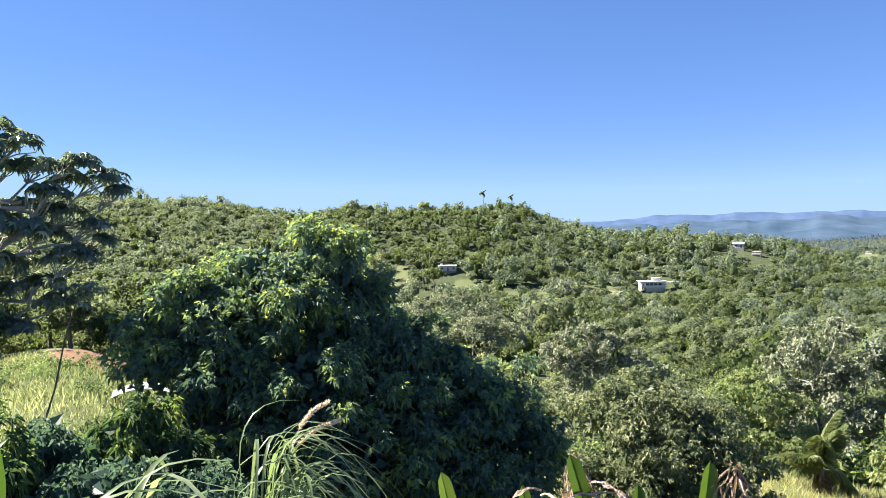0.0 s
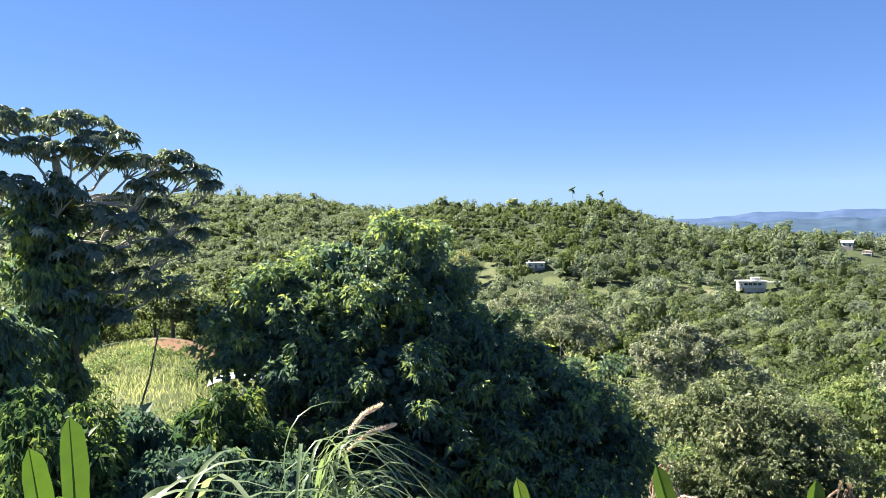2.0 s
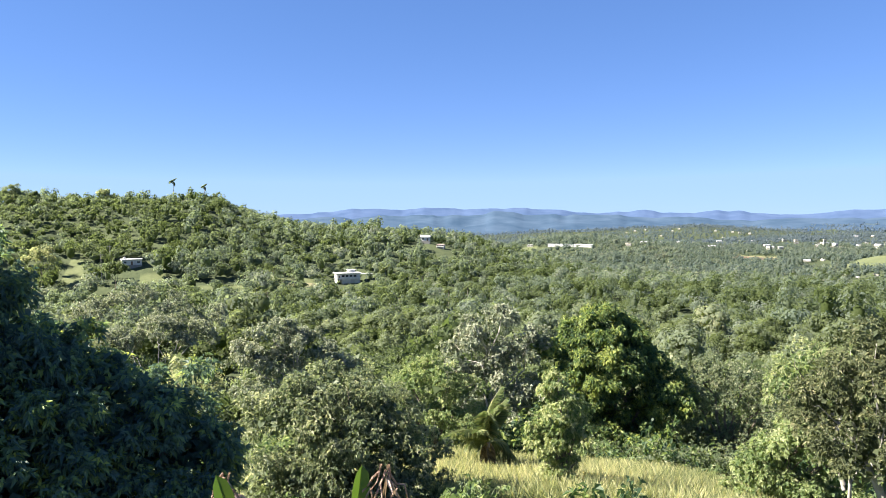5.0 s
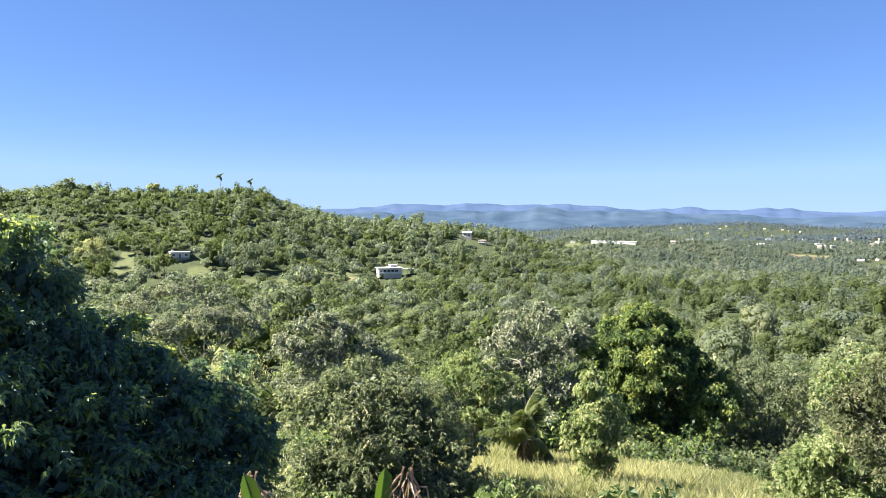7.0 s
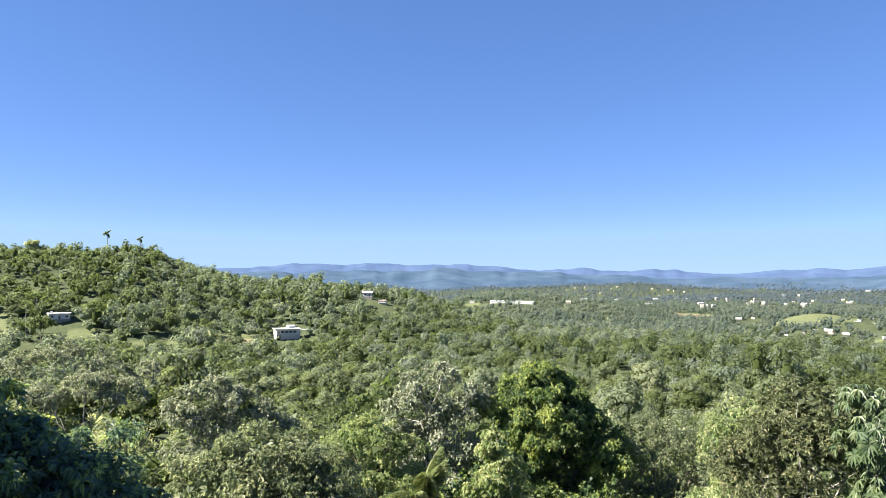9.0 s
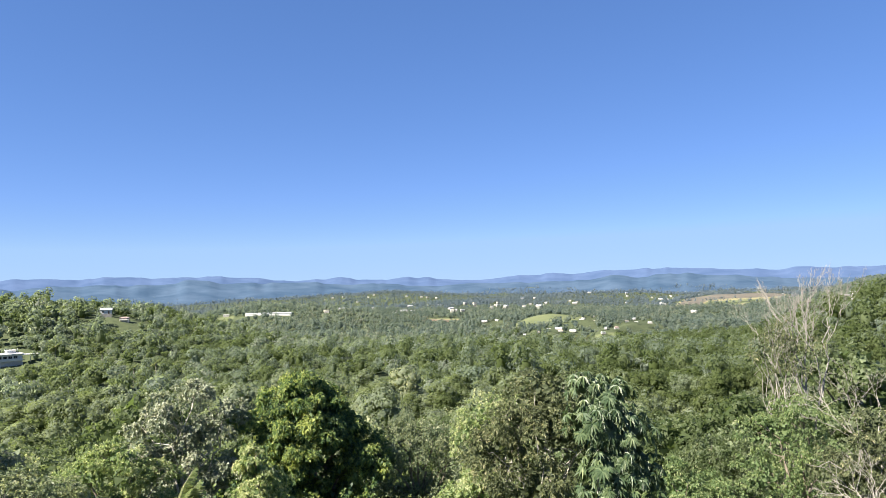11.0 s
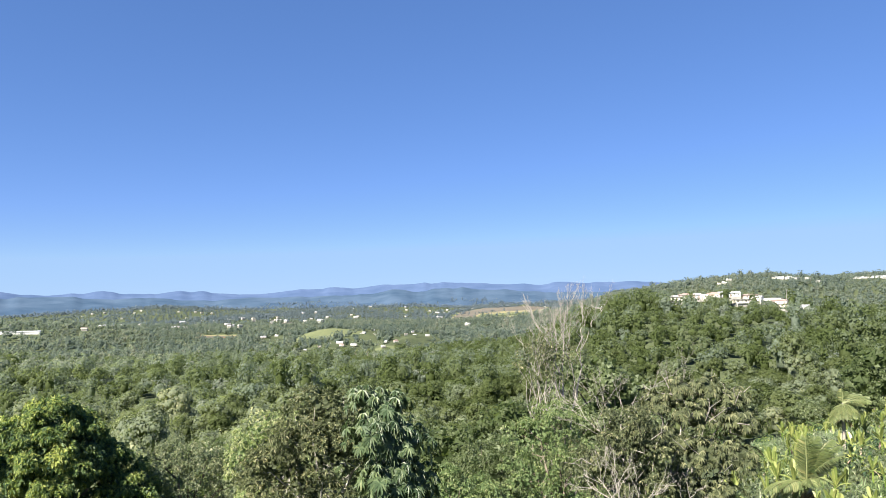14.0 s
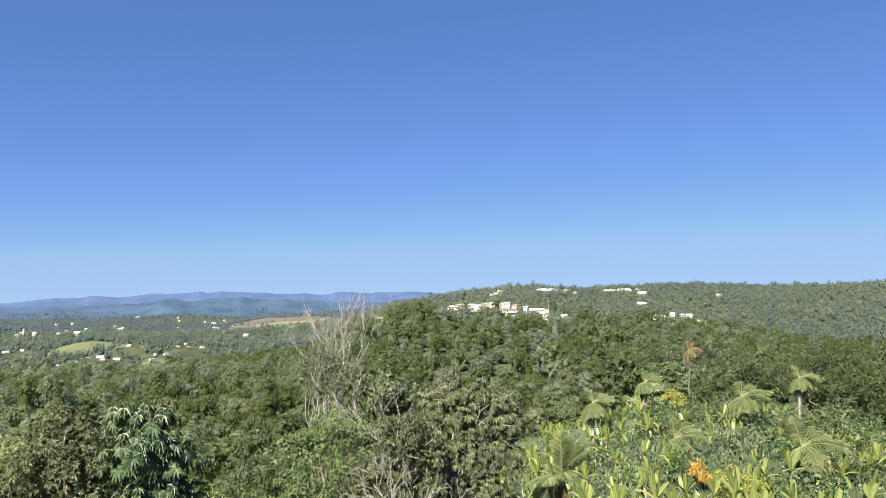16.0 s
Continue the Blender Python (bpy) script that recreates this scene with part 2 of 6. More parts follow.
def mesh_of(name, v, f, t, materials, slots=None, smooth=False):
    me = bpy.data.meshes.new(name)
    k = f.shape[1]
    me.vertices.add(len(v))
    me.vertices.foreach_set("co", np.ascontiguousarray(v, np.float32).ravel())
    me.loops.add(f.size)
    me.loops.foreach_set("vertex_index", np.ascontiguousarray(f, np.int32).ravel())
    me.polygons.add(len(f))
    me.polygons.foreach_set("loop_start", np.arange(0, f.size, k, dtype=np.int32))
    if slots is not None:
        me.polygons.foreach_set("material_index", np.ascontiguousarray(slots, np.int32))
    me.polygons.foreach_set("use_smooth", np.full(len(f), smooth))
    tint = me.attributes.new("tint", 'FLOAT', 'POINT')
    tint.data.foreach_set("value", np.ascontiguousarray(t, np.float32))
    for m in materials:
        me.materials.append(m)
    me.update(calc_edges=True)
    me.validate()
    return me


def unit(a):
    return a / np.maximum(np.linalg.norm(a, axis=-1, keepdims=True), 1e-9)


def sphere_arrays(rings, segments):
    """A closed ball of triangles."""
    th = np.pi * np.arange(1, rings) / rings
    ph = 2 * np.pi * np.arange(segments) / segments
    body = np.stack([np.outer(np.sin(th), np.cos(ph)), np.outer(np.sin(th), np.sin(ph)), np.outer(np.cos(th), np.ones(segments))], -1).reshape(-1, 3)
    v = np.concatenate([[[0, 0, 1]], body, [[0, 0, -1]]])
    f = []
    for j in range(segments):
        k = (j + 1) % segments
        f.append((0, 1 + j, 1 + k))
        for i in range(rings - 2):
            a, b = 1 + i * segments, 1 + (i + 1) * segments
            f += [(a + j, b + j, b + k), (a + j, b + k, a + k)]
        f.append((len(v) - 1, 1 + (rings - 2) * segments + k, 1 + (rings - 2) * segments + j))
    return v, np.array(f)


def tube(g, points, radii, sides=7, slot=0, tint=0.5):
    p = np.asarray(points, float)
    r = np.broadcast_to(np.asarray(radii, float), (len(p),))
    d = unit(np.gradient(p, axis=0))
    ref = np.where(np.abs(d[:, 2:]) > 0.9, [[1.0, 0, 0]], [[0, 0, 1.0]])
    a = unit(np.cross(d, ref))
    b = np.cross(d, a)
    ph = 2 * np.pi * np.arange(sides) / sides
    ring = p[:, None] + r[:, None, None] * (np.cos(ph)[None, :, None] * a[:, None] + np.sin(ph)[None, :, None] * b[:, None])
    n, k = len(p), sides
    i, j = np.meshgrid(np.arange(n - 1), np.arange(k), indexing="ij")
    f = np.stack([i * k + j, i * k + (j + 1) % k, (i + 1) * k + (j + 1) % k, (i + 1) * k + j], -1).reshape(-1, 4)
    g.add(ring.reshape(-1, 3), f, tint, slot)
    g.add(np.concatenate([ring[-1], [p[-1] + d[-1] * r[-1]]]), [(j, (j + 1) % k, k) for j in range(k)], tint, slot)


def bent(a, b, rng, wobble=0.08, n=6, sag=0.0):
    """A crooked line from a to b."""
    a, b = np.asarray(a, float), np.asarray(b, float)
    s = np.linspace(0, 1, n)[:, None]
    size = np.linalg.norm(b - a)
    p = a + (b - a) * s + rng.normal(0, wobble * size, (n, 3)) * np.sin(np.pi * s)
    p[:, 2] += sag * size * (4 * s * (1 - s))[:, 0]
    return p


def leaves(g, base, along, face, length, width, tint, fold=0.12, slot=0, droop=0.25):
    """Folded leaves: base, two edges and a drooping tip each, two triangles on one midrib."""
    n = len(base)
    along, length, width = unit(along), np.broadcast_to(length, (n,))[:, None], np.broadcast_to(width, (n,))[:, None]
    side = unit(np.cross(along, face))
    up = np.cross(side, along)
    mid = base + along * length * 0.45
    tip = base + along * length + np.array([0, 0, -1.0]) * length * droop
    v = np.stack([base, mid + side * width / 2 + up * fold * width, tip, mid - side * width / 2 + up * fold * width], 1)
    i = np.arange(n)[:, None] * 4
    f = np.concatenate([i + [0, 1, 2], i + [0, 2, 3]])
    g.add(v.reshape(-1, 3), f, np.repeat(np.broadcast_to(tint, (n,)), 4), slot)


def flakes(g, at, face, size, tint, rng):
    """Single three-cornered tufts lying roughly across the given directions."""
    n = len(at)
    u = unit(np.cross(face, rng.normal(0, 1, (n, 3))))
    w = np.cross(face, u)
    s = np.broadcast_to(size, (n,))[:, None]
    corner = [at + s * (math.cos(q) * u + math.sin(q) * w) * rng.uniform(0.4, 0.75, (n, 1)) for q in (0, 2.1, 4.2)]
    g.add(np.stack(corner, 1).reshape(-1, 3), np.arange(n * 3).reshape(-1, 3), np.repeat(tint, 3))


def directions(rng, n, low=-0.5):
    z = rng.uniform(low, 1, n)
    a = rng.uniform(0, 2 * np.pi, n)
    r = np.sqrt(1 - z * z)
    return np.stack([r * np.cos(a), r * np.sin(a), z], -1)


def lumpy(d, seed, amount=0.18):
    """An uneven radius for each direction."""
    k = rnd(seed).normal(0, 2.2, (5, 3))
    o = rnd(seed + 1).uniform(0, 6, 5)
    return 1 + amount * np.sin(d @ k.T + o).sum(-1) / 2.2


def tufted(lobes, size, seed, low=-0.5):
    """Tufts over the lobes of a crown: their middles, radii and the way that they look outwards."""
    rng = rnd(seed)
    at, rad, out = [], [], []
    for i, l in enumerate(lobes):
        n = max(4, int(2.6 * l[3] * l[5] / size ** 2))
        d = directions(rng, n, low)
        at.append(l[:3] + d * l[3:] * (lumpy(d, seed + 10 * i, 0.3) * rng.uniform(0.72, 1.0, n))[:, None])
        rad.append(size * rng.uniform(0.55, 1.3, n))
        out.append(d)
    return np.concatenate(at), np.concatenate(rad), np.concatenate(out)


def crown(lobes, seed, whorls, per, length, width, droop=0.3, tint=0.5, tint_spread=0.15, low=-0.5, spread=0.6, tuft=0.3):
    """A crown: lobes (x, y, z, rx, ry, rz), broken into tufts, with whorls of leaves at their twig ends, and the inner
    foliage that closes them, its tint lowered as shade.
    """
    g, rng = Geo(), rnd(seed)
    lobes = np.asarray(lobes, float)
    own = tint + rng.normal(0, tint_spread, whorls)
    mid, rad, face_out = tufted(lobes, tuft, seed + 3, low)
    pick = rng.choice(len(mid), whorls, p=rad ** 2 / (rad ** 2).sum())
    d = directions(rng, whorls, -0.75)
    at = mid[pick] + d * (rad[pick] * rng.uniform(0.45, 1.08, whorls))[:, None] * [1, 1, 0.85]
    d = unit(d + 0.7 * face_out[pick])
    own = own + rng.normal(0, tint_spread * 0.8, len(mid))[pick]
    base = np.repeat(at, per, 0) + rng.normal(0, 0.12 * length, (whorls * per, 3))
    out = np.repeat(d, per, 0)
    along = unit(out * 0.7 + rng.normal(0, spread, (whorls * per, 3)) + [0, 0, -0.6 * droop])
    face = unit(out * 1.2 + [0, 0, 0.35] + rng.normal(0, 0.35, (whorls * per, 3)))
    size = rng.uniform(0.65, 1.2, whorls * per)
    leaves(g, base, along, face, length * size, width * size, np.repeat(own, per), droop=droop)
    n = whorls // 3        # broad inner leaves that close the crown, inner shade put into their tint
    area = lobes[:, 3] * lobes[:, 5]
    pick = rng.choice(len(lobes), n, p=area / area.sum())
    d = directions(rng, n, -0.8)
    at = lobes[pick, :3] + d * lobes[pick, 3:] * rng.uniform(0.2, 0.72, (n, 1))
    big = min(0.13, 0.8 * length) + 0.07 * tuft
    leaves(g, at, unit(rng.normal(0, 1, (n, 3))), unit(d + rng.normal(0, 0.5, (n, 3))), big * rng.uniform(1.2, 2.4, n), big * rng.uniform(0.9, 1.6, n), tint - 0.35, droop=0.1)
    return g


def part(name, me, parent, label=""):
    ob = new(name, me)
    ob.parent = parent
    return tagged(ob, label)


def thing(name, at, label, category, group="", turn=0.0, size=1.0):
    ob = new(name)
    ob.empty_display_size = 0.3
    ob.matrix_basis = pose(*at, 0, 0, turn) @ Matrix.Diagonal((size, size, size, 1))
    return tagged(ob, label, category, group)


# ---- the lie of the land ----
def polar(az, r, z=0.0):
    return np.array([math.sin(radians(az)) * r, math.cos(radians(az)) * r, z])


def seen(az, r, el):
    """The place at that azimuth, distance and elevation from the viewing terrace."""
    return polar(az, r, r * math.tan(radians(el)))


def hashed(i, j):
    h = np.sin(i * 127.1 + j * 311.7) * 43758.5453
    return h - np.floor(h)


def smooth_noise(x, y, size):
    x, y = np.asarray(x) / size, np.asarray(y) / size
    i, j = np.floor(x), np.floor(y)
    u, w = x - i, y - j
    u, w = u * u * (3 - 2 * u), w * w * (3 - 2 * w)
    top = hashed(i, j) * (1 - u) + hashed(i + 1, j) * u
    low = hashed(i, j + 1) * (1 - u) + hashed(i + 1, j + 1) * u
    return (top * (1 - w) + low * w) * 2 - 1


BASE_R = [0, 3, 5, 8, 15, 30, 60, 100, 200, 350, 600, 1000, 1800, 2800, 4000, 5200]
BASE_Z = [-1.75, -1.9, -3.0, -5.0, -7.6, -11.3, -19, -28, -38, -47, -58, -72, -80, -64, -38, -38]
# the wooded hill with the two palms: height of its crest by azimuth
HILL_AZ = [-180, -75, -50, -30, -25, -22, -19.5, -17, -13.6, -10, -7, -4.8, -2, 0.6, 2.4, 3.7, 6.8, 9.4, 12, 15, 18.4, 23, 30, 40]
HILL_EL = [-3, 0.3, 1.6, 1.9, 2.1, 2.25, 2.15, 1.85, 1.45, 1.8, 1.5, 1.5, 1.65, 1.72, 1.55, 1.2, 0.15, -0.5, -0.9, -0.8, -1.3, -1.8, -3.6, -8]
# the near town hill and the long ridge behind it
TOWN_AZ = [55, 64, 68, 71, 74, 76, 78, 81, 84, 88, 92, 96, 105, 120, 140]
TOWN_EL = [-10, -7, -4.7, -2.7, -1.75, -1.2, -0.95, -1.1, -1.35, -1.9, -2.4, -2.9, -3.4, -4, -8]
RIDGE_AZ = [58, 66, 72, 75, 78.5, 82, 86.5, 92.6, 99, 110, 125, 150]
RIDGE_EL = [-4, -3, -1.7, -0.65, -0.15, 0.02, 0.35, 0.52, 0.55, 0.85, 1.0, -2]
HILL_R = ([-60, -30, -12, 0], [780, 740, 580, 540])      # how far off its crest runs, by azimuth
TERRACES = []      # (x, y, radius, lift): levelled ground under houses


def ground_z(x, y):
    x, y = np.asarray(x, float), np.asarray(y, float)
    r, az = np.hypot(x, y), np.degrees(np.arctan2(x, y))
    z = np.interp(r, BASE_R, BASE_Z)
    for azs, els, at, front, back in ((HILL_AZ, HILL_EL, np.interp(az, *HILL_R), np.interp(az, [-30, -12], [190, 145]), 260), (TOWN_AZ, TOWN_EL, 430, 150, 240), (RIDGE_AZ, RIDGE_EL, 1450, 400, 500)):
        el = np.interp(az, azs, els)
        crest = at * np.tan(np.radians(el)) - 5.5
        lift = np.maximum(crest - np.interp(at, BASE_R, BASE_Z), 0)
        z = z + lift * np.exp(-((r - at) / np.where(r < at, front, back)) ** 2)
    # shoulder of the banana slope
    z = z + 12 * np.exp(-((az - 100) / 22) ** 2 - ((r - 95) / 60) ** 2) * np.clip((r - 12) / 40, 0, 1)
    # spur with a few houses behind the palms
    z = z + 9 * np.exp(-((az - 97) / 6) ** 2 - ((r - 545) / 70) ** 2)
    # rises on the plain that carry fields
    z = z + 30 * np.exp(-((az - 66) / 5.5) ** 2 - ((r - 2000) / 260) ** 2) + 12 * np.exp(-((az - 52.8) / 3) ** 2 - ((r - 1010) / 70) ** 2)
    z = z + 22 * np.exp(-((az - 30) / 7) ** 2 - ((r - 1250) / 200) ** 2) + 20 * np.exp(-((az - 45) / 8) ** 2 - ((r - 1900) / 250) ** 2)
    # field at the foot of the slope
    z = z + 13.0 * np.exp(-((az + 33) / 14) ** 2 - ((r - 90) / 55) ** 2) * np.clip((r - 10) / 30, 0, 1)
    z = z - 45 * np.clip((r - 1500) / 1500, 0, 1) * np.clip((46 - az) / 12, 0.42, 1)
    rough = np.clip((r - 20) / 150, 0, 1)
    z = z + rough * (2.5 * smooth_noise(x, y, 45) + 5 * smooth_noise(x + 31, y, 150)) + np.clip((r - 400) / 1000, 0, 1) * (17 * smooth_noise(x, y + 77, 420) + 5 * smooth_noise(x + 13, y, 170))
    z = z + np.clip(r / 20, 0, 1) * 0.25 * smooth_noise(x, y, 5)
    for tx, ty, radius, lift in TERRACES:
        z = z + lift * np.exp(-(((x - tx) ** 2 + (y - ty) ** 2) / radius ** 2) ** 2)
    return z


def on_ground(az, r):
    p = polar(az, r)
    return np.array([p[0], p[1], float(ground_z(p[0], p[1]))])


# houses, by azimuth, distance, kind, turn
HOUSES = [(13.2, 392, "villa"), (-2.6, 400, "white"), (20.6, 463, "salmon"), (19.4, 476, "hut"), (29.5, 760, "hut"),
          (107.0, 520, "white"),
          (102.2, 640, "hut"), (73.6, 470, "cream"), (74.5, 475, "white"),
          (56.4, 900, "white"), (57.8, 880, "salmon"), (58.6, 900, "cream"), (59.3, 930, "white"), (54.5, 860, "long"), (55.3, 930, "white"),
          (52.6, 880, "white"), (53.4, 820, "long"), (57.0, 830, "hut"), (60.3, 900, "white"), (47.6, 1000, "long"), (48.6, 1000, "white"), (56.0, 1010, "white"), (63.5, 1350, "white")]
_rng = rnd(15)
for _i in range(15):        # the small town on the near hill
    HOUSES.append((78.9 + 0.63 * _i + _rng.uniform(-0.18, 0.18), 388 + 46 * _rng.random(), ("long", "cream", "salmon", "hut", "long", "salmon", "cream")[_i % 7]))
for _i in range(6):
    HOUSES.append((93.4 + 0.95 * _i, 520 + 40 * _rng.random(), ("long", "cream", "long", "hut")[_i % 4]))
for _i in range(13):        # more of the village on the plain
    HOUSES.append((50.2 + 0.82 * _i + _rng.uniform(-0.3, 0.3), 730 + 230 * _rng.random(), ("white", "hut", "cream", "white", "salmon")[_i % 5]))
HAMLETS = [(28.5, 1230, 4, 3.5, 90), (34.0, 1300, 4, 3.5, 90), (46, 1900, 26, 8, 300), (39, 2300, 18, 7, 300), (55, 2100, 26, 7, 350), (32, 1900, 12, 4, 200),
           (63, 2500, 12, 5, 300), (87.6, 1380, 8, 1.6, 40), (92.6, 1390, 11, 1.5, 40), (84, 1340, 3, 1.6, 35), (97, 1250, 3, 3, 60), (24, 1150, 5, 3, 60), (50, 2700, 34, 14, 450), (70, 2600, 12, 5, 400), (36, 2900, 14, 8, 400), (36, 1620, 16, 7, 150), (42, 1560, 12, 5, 60), (26, 1680, 10, 4, 150)]
FAR_HOUSES = []
_rng = rnd(5)
for _a, _d, _n, _wa, _wr in HAMLETS:
    for _i in range(_n):
        FAR_HOUSES.append((_a + _rng.uniform(-_wa, _wa), _d + _rng.uniform(-_wr, _wr), int(_rng.integers(0, 4))))
for _az, _r, _k in HOUSES:
    _p = polar(_az, _r)
    TERRACES.append((_p[0], _p[1], 15 if _r < 600 else 22, -1.5 if _k == "villa" else 0.8 if 78 < _az < 100 and _r < 450 else 3.0 if _r < 600 else 6.0))

# open ground by azimuth, distance, half-width in degrees, half-depth in metres, cover
CLEARINGS = [(-6.3, 405, 1.0, 15, "grass"), (-1.0, 372, 2.4, 8, "grass"), (3.5, 365, 2.0, 9, "grass"), (9.6, 378, 2.6, 10, "dry"), (13.5, 366, 2.8, 12, "grass"),
             (-32.5, 55, 11.0, 22, "grass"), (-29.3, 76, 3.0, 10, "soil"), (27.0, 37, 23.0, 10, "grass"), (17.8, 66, 2.0, 10, "grass"), (4.5, 34, 2.5, 8, "grass"),
             (28.8, 735, 1.4, 16, "dry"), (27.0, 1160, 1.8, 40, "grass"), (30.5, 1150, 3.0, 18, "grass"),
             (52.8, 980, 3.0, 45, "grass"), (57.2, 800, 4.0, 30, "grass"), (60.5, 760, 2.0, 14, "dry"), (66.0, 1900, 4.4, 240, "fallow"), (66.8, 1840, 3.0, 13, "wood"), (64.4, 1900, 2.0, 9, "wood"), (63.5, 1330, 3.0, 25, "fallow"),
             (35.0, 1500, 2.0, 60, "grass"), (44.5, 1250, 1.8, 40, "soil"), (97.0, 540, 2.5, 25, "grass"), (16.5, 1250, 2.0, 80, "grass"),
             (24.5, 1350, 1.5, 60, "grass"), (33.0, 1750, 2.0, 70, "grass"), (40.0, 1430, 1.5, 45, "dry"), (38.0, 2100, 3.0, 80, "grass"), (58.0, 1500, 2.0, 55, "grass"), (49.0, 1550, 2.0, 45, "fallow"), (55.0, 640, 2.4, 14, "grass")]


def cover(x, y):
    """0 where woods grow, otherwise 1 grass, 2 dry grass, 3 fallow field, 4 red soil."""
    r, az = np.hypot(x, y), np.degrees(np.arctan2(x, y))
    out = np.zeros(np.shape(x), int)
    wob = 0.25 * smooth_noise(x, y, 30) + 0.15 * smooth_noise(x, y, 9)
    for a, d, wa, wr, kind in CLEARINGS:
        inside = ((az - a) / wa) ** 2 + ((r - d) / wr) ** 2 < 1 + 2 * wob
        out = np.where(inside, {"wood": 0, "grass": 1, "dry": 2, "soil": 4, "fallow": 3}[kind], out)
    return out


# ---- ground: one sheet to the horizon ----
mat_ground, gt, gp = shader("ground")
gcol = gt.nodes.new("ShaderNodeAttribute")
gcol.attribute_name = "tint"
gpos = gt.nodes.new("ShaderNodeNewGeometry")
gn1 = node(gt, "ShaderNodeTexNoise", Scale=0.35, Detail=8.0, Roughness=0.65)
gn2 = node(gt, "ShaderNodeTexNoise", Scale=0.03, Detail=6.0, Roughness=0.6)
for n_ in (gn1, gn2):
    gt.links.new(gpos.outputs["Position"], n_.inputs["Vector"])
gmix = math_node(gt, 'ADD', math_node(gt, 'MULTIPLY', gn1.outputs[0], 0.5), math_node(gt, 'MULTIPLY', gn2.outputs[0], 0.5))
layers = [ramp(gt, gmix, s) for s in ([(0.35, (0.035, 0.048, 0.026)), (0.65, (0.075, 0.090, 0.046))],
                                      [(0.35, (0.080, 0.098, 0.046)), (0.65, (0.128, 0.142, 0.074))],
                                      [(0.35, (0.150, 0.142, 0.080)), (0.65, (0.235, 0.212, 0.125))],
                                      [(0.35, (0.082, 0.074, 0.062)), (0.65, (0.122, 0.112, 0.094))],
                                      [(0.35, (0.150, 0.082, 0.052)), (0.65, (0.225, 0.135, 0.090))])]
last = layers[0]
for k_ in (1, 2, 3, 4):
    step = gt.nodes.new("ShaderNodeMapRange")
    step.inputs[1].default_value, step.inputs[2].default_value = k_ - 0.6, k_ - 0.4
    gt.links.new(gcol.outputs["Fac"], step.inputs[0])
    mixer = gt.nodes.new("ShaderNodeMix")
    mixer.data_type = 'RGBA'
    gt.links.new(step.outputs[0], mixer.inputs[0])
    gt.links.new(last, mixer.inputs[6])
    gt.links.new(layers[k_], mixer.inputs[7])
    last = mixer.outputs[2]
gt.links.new(last, gp.inputs["Base Color"])
gp.inputs["Roughness"].default_value = 0.95
gp.inputs["Specular IOR Level"].default_value = 0.1
gb = node(gt, "ShaderNodeBump", Strength=0.6, Distance=0.5)
gt.links.new(gmix, gb.inputs["Height"])
gt.links.new(gb.outputs[0], gp.inputs["Normal"])


def build_ground():
    azs = np.radians(np.concatenate([np.arange(-60, 125, 0.5), np.arange(125, 300, 5.0)]))
    rs = np.concatenate([[0.6], np.geomspace(1.5, 4950, 165)])
    a, r = np.meshgrid(azs, rs, indexing="ij")
    x, y = np.sin(a) * r, np.cos(a) * r
    v = np.stack([x, y, ground_z(x, y)], -1).reshape(-1, 3)
    t = cover(x, y).reshape(-1).astype(float)
    na, nr = len(azs), len(rs)
    i, j = np.meshgrid(np.arange(na), np.arange(nr - 1), indexing="ij")
    k = (i + 1) % na
    f = np.stack([i * nr + j, i * nr + j + 1, k * nr + j + 1, k * nr + j], -1).reshape(-1, 4)
    v = np.concatenate([v, [[0, 0, -1.75]]])
    t = np.append(t, 0)
    f = np.concatenate([f[:, [0, 1, 2]], f[:, [0, 2, 3]], np.stack([np.arange(na) * nr, (np.arange(na) + 1) % na * nr, np.full(na, len(v) - 1)], -1)])
    ob = new("ground", mesh_of("ground", v, f, t, [mat_ground], smooth=True))
    tagged(ob, "sloping hillside ground with grass, dry grass and bare red soil", "ground", kind="structure")


build_ground()

